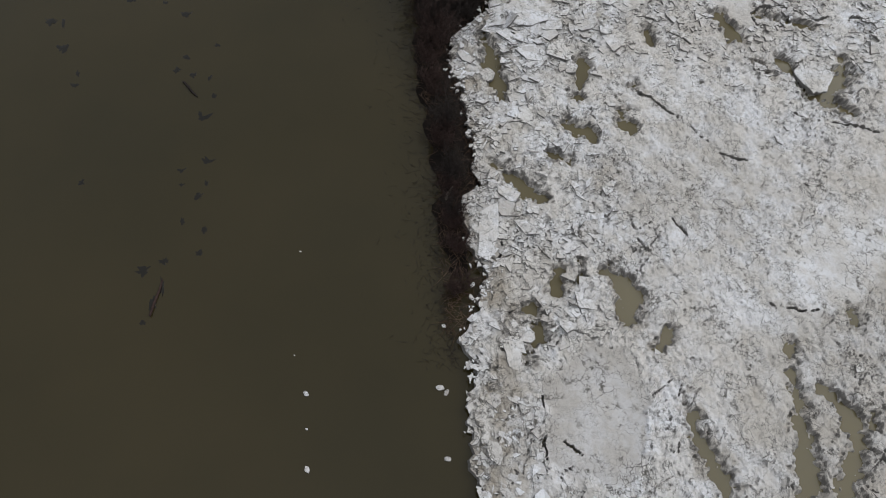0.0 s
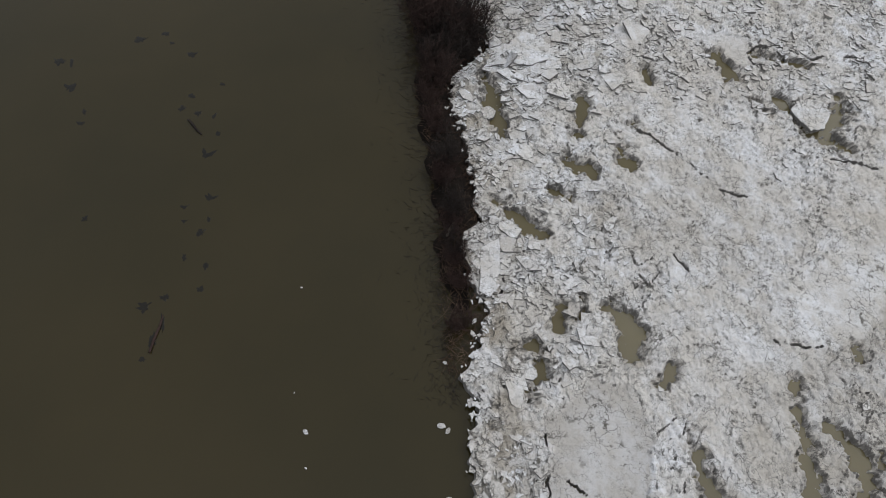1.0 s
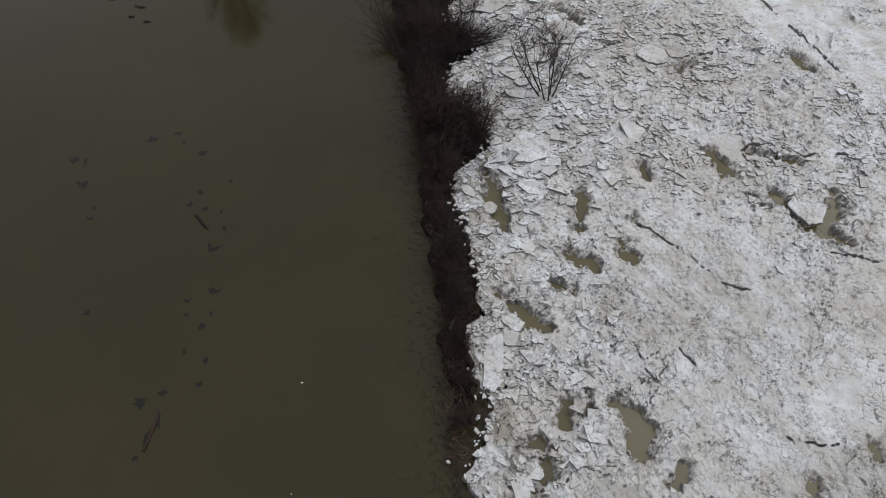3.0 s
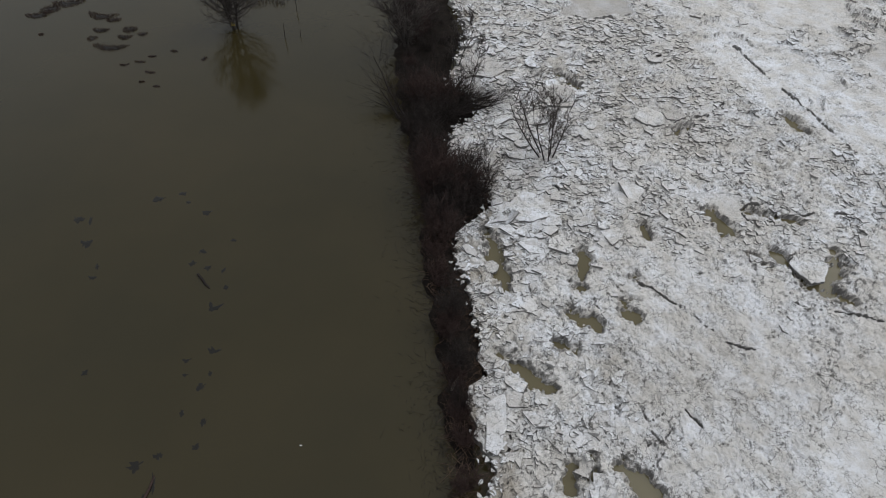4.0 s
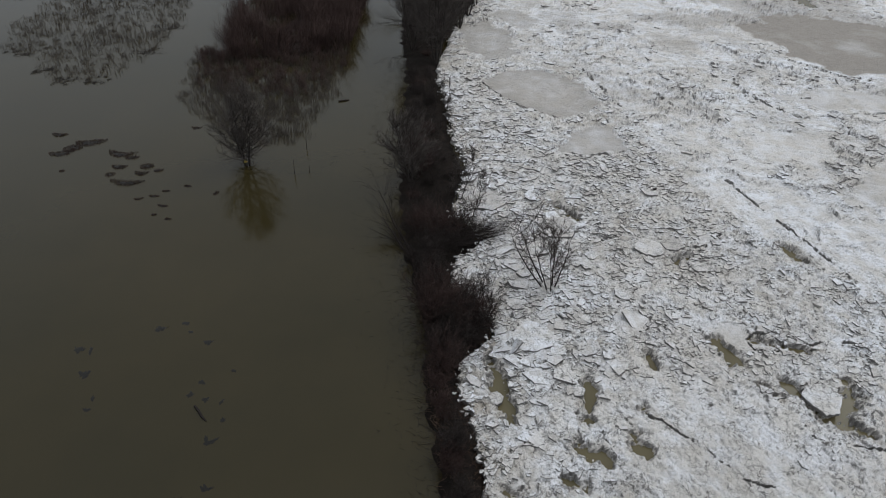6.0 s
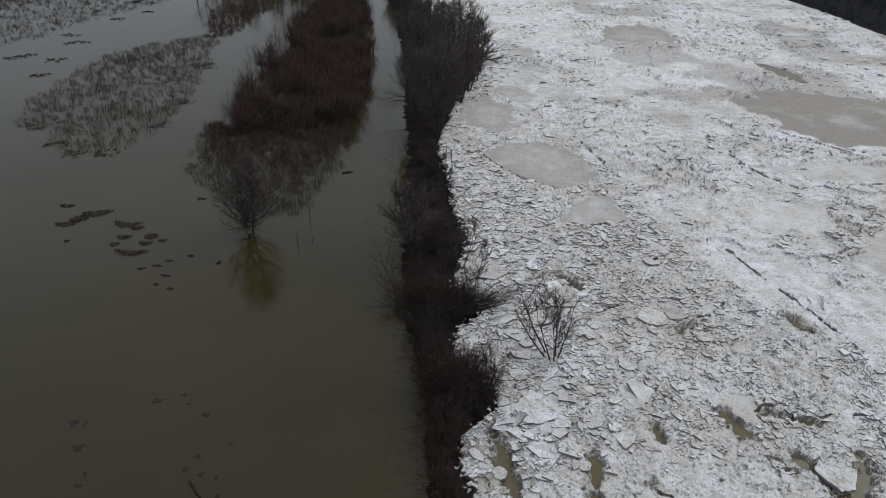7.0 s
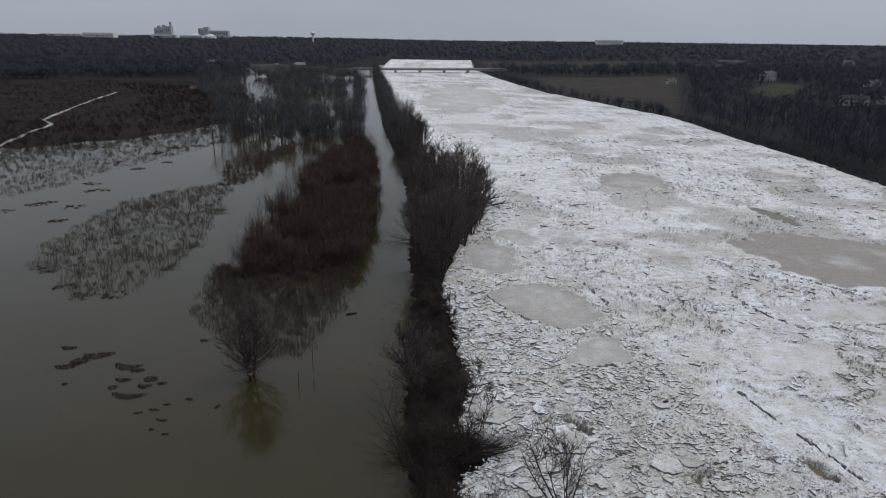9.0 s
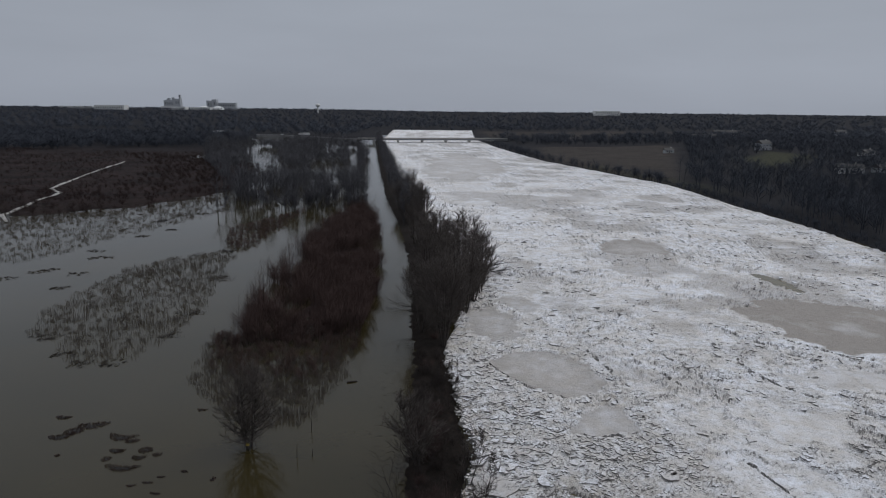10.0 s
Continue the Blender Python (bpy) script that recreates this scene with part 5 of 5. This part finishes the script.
HUMPS = [(-46.4, 74.9, 1.3, 0.6), (-45.7, 76.4, 0.96, 0.9), (-44.1, 77.9, 1.58, 0.75), (-49.1, 80.0, 0.87, 0.4), (-39.2, 74.8, 1.54, 0.6), (-37.4, 74.1, 0.7, 0.4), (-38.1, 71.6, 0.8, 0.45), (-38.5, 69.8, 0.5, 0.5), (-34.9, 70.1, 0.67, 0.4),
         (-34.8, 71.9, 0.69, 0.6), (-33.1, 70.9, 0.51, 0.4), (-35.9, 67.8, 1.64, 0.55), (-33.1, 64.3, 0.42, 0.2), (-31.6, 65.0, 0.48, 0.22), (-30.6, 66.1, 0.38, 0.18), (-29.9, 62.9, 0.57, 0.2), (-30.3, 61.1, 0.25, 0.18)]
HUMPS += [(-28.5, 67.3, 0.38, 0.22), (-24.8, 65.8, 0.22, 0.4), (-44.5, 70.5, 0.25, 0.25), (-32.0, 82.6, 0.58, 0.35), (-28.5, 60.3, 0.3, 0.18)]
for i, (x, y, w, d) in enumerate(HUMPS):
    wide = w > 0.6
    tussock(540 + i, x, y, w * 1.15, d * 1.0, 0.09 if wide else 0.02, (25, 40, 12, 0, -8)[i] if i < 5 else rng.uniform(-14, 14), "dark matted grass hummock standing out of flood water", (0.45, 0.1, 0.25, 0.3)[i % 4], 0.26 if wide else 0.16)


MATS = [(-96.7, 180.6, 4, 0.5), (-91.5, 173.5, 5, 0.6), (-87.6, 155, 3.5, 0.5), (-85, 142.7, 3, 0.5), (-97, 160, 3.5, 0.4), (-98, 157, 4, 0.4), (-93.5, 203, 3, 0.6), (-89, 214, 2.5, 0.6), (-90, 248, 5, 0.7), (-96, 244, 4, 0.5),
        (-69, 111.5, 5, 0.45), (-61.5, 103, 3, 0.5), (-52, 99, 3, 0.45), (-57, 98.4, 2.5, 0.4), (-49.5, 125, 1.2, 3.0), (-48.5, 112, 1.0, 2.5), (-52.5, 152, 1.5, 4.0), (-60, 183, 3.5, 1.5), (-102, 150, 4, 0.4)]


def drift_line(seed, x, y, w, d, turn):
    """A ragged line of dead reeds lying on the water."""
    rng = random.Random(seed)
    seg = []
    shelf = [rng.uniform(-0.8, 0.8) for _ in range(6)]
    for k in range(int(110 + 40 * w * d)):
        u = rng.choice((-0.8, -0.55, -0.3, 0.05, 0.3, 0.7)) + rng.gauss(0, 0.09)
        px, py = u * w * 0.7, shelf[int(abs(u) * 6) % 6] * w ** 0.5 + 0.07 * w * math.sin(3.2 * u + seed) + rng.gauss(0, 1.0 * d) * (0.2 + abs(math.sin(7 * u + seed)))
        a = rng.gauss(0.0, 0.7)
        n = rng.uniform(0.3, 1.0)
        seg.append((px, py, rng.uniform(0.0, 0.06), px + n * math.cos(a), py + n * math.sin(a), rng.uniform(0.02, 0.22), 0.022, 0))
    v, f = tubes(seg, 3, True)
    ob = tagged(new("reed_drift", mesh_of("reed_drift", v, f, M_TWIG)), "dark ragged drift of dead reeds on flood water", "reed drift", kind="stuff")
    ob.matrix_world = pose(x, y, 0, 0, 0, turn)


for i, (x, y, w, d) in enumerate(MATS):
    drift_line(580 + i, x, y, max(w, d), min(w, d), (i * 37) % 40 - 8 if w > d else 100)


def drowned_brush(seed, count, label):
    """Thin twigs just breaking the flood along the dyke, sparser away from it."""
    rng = random.Random(seed)
    seg = []
    for k in range(count):
        y = rng.uniform(12, 112)
        x = float(SHORE(y)) + 0.5 - rng.expovariate(1.0 / (0.45 + 0.012 * y))
        a = rng.uniform(0, 6.28)
        n = rng.uniform(0.25, 0.9)
        seg.append((x, y, -0.03, x + n * math.cos(a), y + n * math.sin(a), rng.uniform(0.0, 0.25), 0.016, 0))
    v, f = tubes(seg, 3, True)
    tagged(new("drowned_brush", mesh_of("drowned_brush", v, f, M_TWIG)), label, "brush", kind="stuff")


def bank_litter(seed, y0, y1, count, label):
    """Fallen stalks and broken twigs matted on the dyke."""
    rng = random.Random(seed)
    seg = []
    for k in range(count):
        y = rng.uniform(y0, y1)
        a, b = float(SHORE(y)), float(ICE_LEFT(y))
        x = a + (b - a) * rng.uniform(0.05, 1.1)
        h, n = rng.uniform(0, 6.28), rng.uniform(0.25, 1.1)
        z = 0.15 + 0.45 * rng.random() * min(1, (b - a) / 3)
        seg.append((x, y, z, x + n * math.cos(h), y + n * math.sin(h), z + rng.uniform(-0.1, 0.25), 0.020, 0.008))
    v, f = tubes(seg, 3)
    tagged(new("bank_litter", mesh_of("bank_litter", v, f, M_LITTER)), label, "litter", kind="stuff")


bank_litter(78, 14, 50, 1500, "rusty brown dead stalks matted on the muddy dyke")
drowned_brush(77, 6500, "dark drowned twigs at the edge of the dyke")


def ice_bit(seed, x, y, size):
    rng = random.Random(seed)
    bm = bmesh.new()
    bmesh.ops.create_icosphere(bm, subdivisions=2, radius=size)
    for w in bm.verts:
        w.co = Vector((w.co.x * 1.2, w.co.y * 0.8, w.co.z * 0.4)) * rng.uniform(0.8, 1.15)
    ob = tagged(new("ice_chunk", bm_mesh("ice_chunk", bm, M_SLAB)), "small melting ice chunk afloat in brown water", "ice chunk", "afloat ice chunks")
    ob.matrix_world = pose(x, y, 0.03, 0, 0, rng.uniform(0, 360))


for i, (x, y, z) in enumerate([(-6.9, 10.3, 0.22), (-6.5, 5.9, 0.25), (-8.0, 19.9, 0.10), (-7.8, 12.7, 0.06), (-6.7, 8.2, 0.10), (1.2, 10.6, 0.3), (1.6, 10.3, 0.24), (1.5, 14.6, 0.2), (1.6, 6.4, 0.25)]):
    ice_bit(600 + i, x, y, z * 0.75)

# two stakes in the flood, and the marker on the lone tree
for i, (x, y, h) in enumerate([(-16.2, 77.2, 1.8), (-16.6, 70.5, 2.0), (-14.9, 71, 0.9)]):
    v, f = tubes([(0, 0, -0.5, 0.04, 0.02, h * 0.6, 0.05, 0.04), (0.04, 0.02, h * 0.6, 0.1, -0.03, h, 0.04, 0.02)], 6)
    ob = tagged(new("stake", mesh_of("stake", v, f, M_BARK, True)), "thin weathered stake standing in flood water", "stake", "stakes in the flood")
    ob.matrix_world = pose(x, y, 0)
bm = bmesh.new()
bmesh.ops.create_cube(bm, size=1)
bmesh.ops.bevel(bm, geom=bm.edges[:], offset=0.12, segments=1, affect="EDGES")
bmesh.ops.scale(bm, vec=(0.42, 0.06, 0.45), verts=bm.verts)
ob = tagged(new("marker_sign", bm_mesh("marker_sign", bm, M_SIGN)), "small yellow marker sign nailed to the flooded tree", "sign")
ob.matrix_world = pose(-22.8, 72.25, 0.75, 0, 0, 6)

# ---- bridge and causeway ----


def box(bm, x0, y0, z0, x1, y1, z1):
    m = Matrix.Translation(((x0 + x1) / 2, (y0 + y1) / 2, (z0 + z1) / 2)) @ Matrix.Diagonal((x1 - x0, y1 - y0, z1 - z0, 1))
    bmesh.ops.create_cube(bm, size=1, matrix=m)


def boxed(name, material, parent, *boxes, bevel=0.0, label=""):
    bm = bmesh.new()
    for b in boxes:
        box(bm, *b)
    if bevel:
        bmesh.ops.bevel(bm, geom=bm.edges[:], offset=bevel, segments=1, affect="EDGES")
    return part(name, bm_mesh(name, bm, material), parent, label)


bridge = tagged(new("bridge"), "low concrete girder road bridge over the frozen river", "bridge")
bridge.matrix_world = pose(-10, 797, 0, 0, 0, 11.5)
boxed("deck", M_ROAD, bridge, (-90, -5.5, 4.3, 92, 5.5, 4.75))
for s in (-5.5, 5.5):
    boxed("parapet", M_CONC, bridge, (-90, s - 0.2, 4.76, 92, s + 0.2, 5.65), bevel=0.03)
for s in (-4, -1.4, 1.4, 4):
    boxed("girder", M_GREYB, bridge, (-90, s - 0.3, 3.0, 92, s + 0.3, 4.28))
for k in range(7):
    x = -100.5 + 28.6 * (k + 1)
    if k < 6:
        boxed("pier", M_CONC, bridge, (x - 0.8, -4.6, -2.5, x + 0.8, 4.6, 2.3), (x - 1.1, -5.2, 2.3, x + 1.1, 5.2, 2.98))
cw = np.array([(-98, 778, 4.5), (-215, 903, 3.0), (-352, 930, 3.2), (-620, 960, 5.0), (-1100, 1050, 10)])
cw[0] = (-98, 779, 4.3)
t = np.linspace(0, len(cw) - 1, 120)
cx, cy, cz = (np.interp(t, range(len(cw)), cw[:, k]) for k in range(3))
v = np.stack([np.stack([cx + 0 * o, cy + o, np.where(abs(o) > 7, -0.5, cz)], -1) for o in (-13.0, -6.0, 6.0, 13.0)], 1)
causeway = tagged(new("road_causeway", mesh_of("road_causeway", v.reshape(-1, 3), grid_faces(120, 4), M_ROAD)), "asphalt road on a low embankment leading to the bridge", "road", kind="structure")


def vehicle(x, y, z, turn, truck):
    v = tagged(new("truck" if truck else "car"), "white box truck on the causeway road" if truck else "pale car on the causeway road", "truck" if truck else "car")
    v.matrix_world = pose(x, y, z, 0, 0, turn)
    if truck:
        boxed("cargo_box", M_PALE, v, (-7, -1.25, 1.0, 5, 1.25, 4.0), bevel=0.05)
        boxed("cab", M_PALE, v, (5.3, -1.2, 0.6, 7.6, 1.2, 3.1), bevel=0.25)
    else:
        boxed("body", M_PALE, v, (-2.2, -0.9, 0.35, 2.2, 0.9, 0.95), bevel=0.12)
        boxed("cabin", M_GLASS, v, (-1.3, -0.78, 0.96, 0.9, 0.78, 1.5), bevel=0.18)
    for wx in ((-5, 3, 6.4) if truck else (-1.4, 1.4)):
        for wy in (-0.95, 0.95):
            vv, ff = tubes([(wx, wy - 0.14, 0.36, wx, wy + 0.14, 0.36, 0.36, 0.36)], 10)
            part("wheel", mesh_of("wheel", vv, ff, M_ROOF), v)


for x, y, z, tr in ((-307, 922, 3.2, 1), (-300, 922, 3.2, 0), (-216, 905, 3.1, 0), (-178, 866, 3.6, 1), (-384, 936, 3.4, 0)):
    vehicle(x, y, z, 190, tr)

# ---- track over the brown field ----
trk = [(-150, 225), (-162, 241), (-163, 256), (-169, 275), (-171, 291), (-174, 300), (-185, 313), (-190, 330), (-200, 371), (-217, 434), (-224, 470)]
t = np.linspace(0, len(trk) - 1, 160)
tx, ty = (np.interp(t, range(len(trk)), [p[k] for p in trk]) for k in (0, 1))
tx = tx + 1.5 * (fbm(t * 2, t * 0, 3) - 0.5)
wd = 0.45 + 0.9 * fbm(t, t * 0, 5)
v = []
for k in (-1, -0.4, 0.4, 1):
    xx = tx + k * wd
    v.append(np.stack([xx, ty, np.maximum(land_height(xx, ty), 0.0) + (0.30 if abs(k) < 1 else 0.08)], -1))
tagged(new("track", mesh_of("track", np.stack(v, 1).reshape(-1, 3), grid_faces(160, 4), M_TRACK, True)), "pale gravel track winding over brown winter field", "track", kind="structure")

# ---- houses and distant buildings ----


def house(x, y, turn, w, d, h, wall, label, storeys=2):
    z = float(land_height(np.array([x * 1.0]), np.array([y * 1.0]))[0]) - 0.2
    o = tagged(new("house"), label, "house", "houses beyond the far bank")
    o.matrix_world = pose(x, y, z, 0, 0, turn)
    boxed("wall", wall, o, (-w / 2, -d / 2, 0, w / 2, d / 2, h))
    bm = bmesh.new()
    e, p = 0.5, h + 0.32 * d
    vs = [bm.verts.new(c) for c in ((-w / 2 - e, -d / 2 - e, h), (w / 2 + e, -d / 2 - e, h), (w / 2 + e, d / 2 + e, h), (-w / 2 - e, d / 2 + e, h), (-w / 2 - e, 0, p), (w / 2 + e, 0, p))]
    for f in ((0, 1, 5, 4), (2, 3, 4, 5), (0, 4, 3), (1, 2, 5), (3, 2, 1, 0)):
        bm.faces.new([vs[i] for i in f])
    roof = part("roof", bm_mesh("roof", bm, M_ROOF), o)
    boxed("chimney", M_CONC, roof, (w * 0.2, -0.5, p - 1.2, w * 0.2 + 0.8, 0.4, p + 0.9))
    for s in range(storeys):
        for k in range(max(2, int(w / 3))):
            wx = -w / 2 + (k + 0.5) * w / max(2, int(w / 3))
            win = boxed("window", M_GLASS, o, (wx - 0.5, -d / 2 - 0.04, 0.9 + 2.8 * s, wx + 0.5, -d / 2 + 0.05, 2.2 + 2.8 * s))
            boxed("sill", M_PALE, win, (wx - 0.6, -d / 2 - 0.12, 0.8 + 2.8 * s, wx + 0.6, -d / 2 - 0.01, 0.89 + 2.8 * s))
    boxed("door", M_ROOF, o, (-0.5, -d / 2 - 0.05, 0.1, 0.5, -d / 2 + 0.02, 2.15))


house(290, 606, 20, 11, 9, 6.2, M_GREYB, "grey two-storey house behind a green lawn")
house(246, 402, -15, 14, 8, 3.4, M_PALE, "low white house among bare trees", 1)
house(262, 396, 10, 9, 7, 3.2, M_GREYB, "low grey house among bare trees", 1)
house(206, 610, 0, 8, 6, 3.0, M_GREYB, "grey shed at the edge of the field", 1)
house(330, 520, 30, 16, 6, 3.0, M_PALE, "long white shed among bare trees", 1)
house(430, 1020, 0, 40, 14, 4.5, M_PALE, "long pale barn on the far field", 1)
house(330, 850, 0, 30, 10, 4.0, M_GREYB, "long grey barn on the far field", 1)
house(620, 1050, 12, 18, 10, 5.5, M_PALE, "white house far off among trees")
house(760, 1150, -12, 20, 10, 5.5, M_PALE, "white house far off among trees")
house(880, 1080, 25, 16, 10, 5.5, M_GREYB, "grey house far off among trees")
house(-440, 840, 10, 14, 8, 4.5, M_PALE, "pale house on the low wooded hill", 1)


def block(name, x, y, z, parts, label, material):
    o = tagged(new(name), label, "building", "distant town")
    o.matrix_world = pose(x, y, z)
    for b in parts:
        boxed("block", material, o, b)
        x0, y0, z0, x1, y1, z1 = b
        for k in range(1, max(2, int((x1 - x0) / 9))):
            wx = x0 + k * (x1 - x0) / max(2, int((x1 - x0) / 9))
            boxed("window", M_GLASS, o, (wx - 1.6, y0 - 0.3, z0 + (z1 - z0) * 0.55, wx + 1.6, y0 + 0.2, z0 + (z1 - z0) * 0.8))


block("mill", -1395, 3500, 15, ((-45, 0, 0, 8, 30, 52), (8, 0, 0, 40, 30, 60), (-30, 5, 52, -14, 25, 62), (32, 5, 60, 40, 18, 80), (-4, 5, 52, 8, 20, 66)), "tall grey grain mill on the horizon", M_GREYB)
block("plant", -1130, 3500, 15, ((-90, 0, 0, -72, 30, 52), (-62, 0, 0, -38, 30, 58), (-30, 0, 0, 60, 30, 42)), "grey plant buildings on the horizon", M_GREYB)
block("warehouse", -1330, 2700, 12, ((-60, 0, 0, 60, 40, 28),), "long white warehouse in the distant town", M_PALE)
block("warehouse", -1120, 3000, 12, ((-130, 0, 0, -20, 40, 24), (0, 0, 0, 90, 40, 22)), "long white warehouse in the distant town", M_PALE)
block("warehouse", -1800, 3300, 15, ((-70, 0, 0, 90, 40, 19),), "long white warehouse in the distant town", M_PALE)
block("warehouse", 700, 2900, 14, ((-50, 0, 0, 60, 40, 22),), "long pale shed on the far plain", M_PALE)
for x, y in ((-1075, 3050), (-1015, 3060)):
    bm = bmesh.new()
    bmesh.ops.create_uvsphere(bm, u_segments=24, v_segments=12, radius=1)
    bmesh.ops.delete(bm, geom=[w for w in bm.verts if w.co.z < -0.05], context="VERTS")
    bmesh.ops.scale(bm, vec=(30, 30, 26), verts=bm.verts)
    ob = tagged(new("storage_dome", bm_mesh("storage_dome", bm, M_PALE)), "white storage dome in the distant town", "dome", "distant town")
    ob.matrix_world = pose(x, y, 14)
tower = tagged(new("water_tower"), "pale water tower standing above distant woods", "water tower")
tower.matrix_world = pose(-480, 2600, 10)
v, f = tubes([(0, 0, 0, 0, 0, 28, 2.4, 1.8), (0, 0, 28, 0, 0, 33, 1.8, 5)], 14)
part("pillar", mesh_of("pillar", v, f, M_PALE, True), tower)
bm = bmesh.new()
bmesh.ops.create_uvsphere(bm, u_segments=24, v_segments=14, radius=1, matrix=Matrix.Translation((0, 0, 37)) @ Matrix.Diagonal((9, 9, 6.5, 1)))
part("tank", bm_mesh("tank", bm, M_PALE), tower)
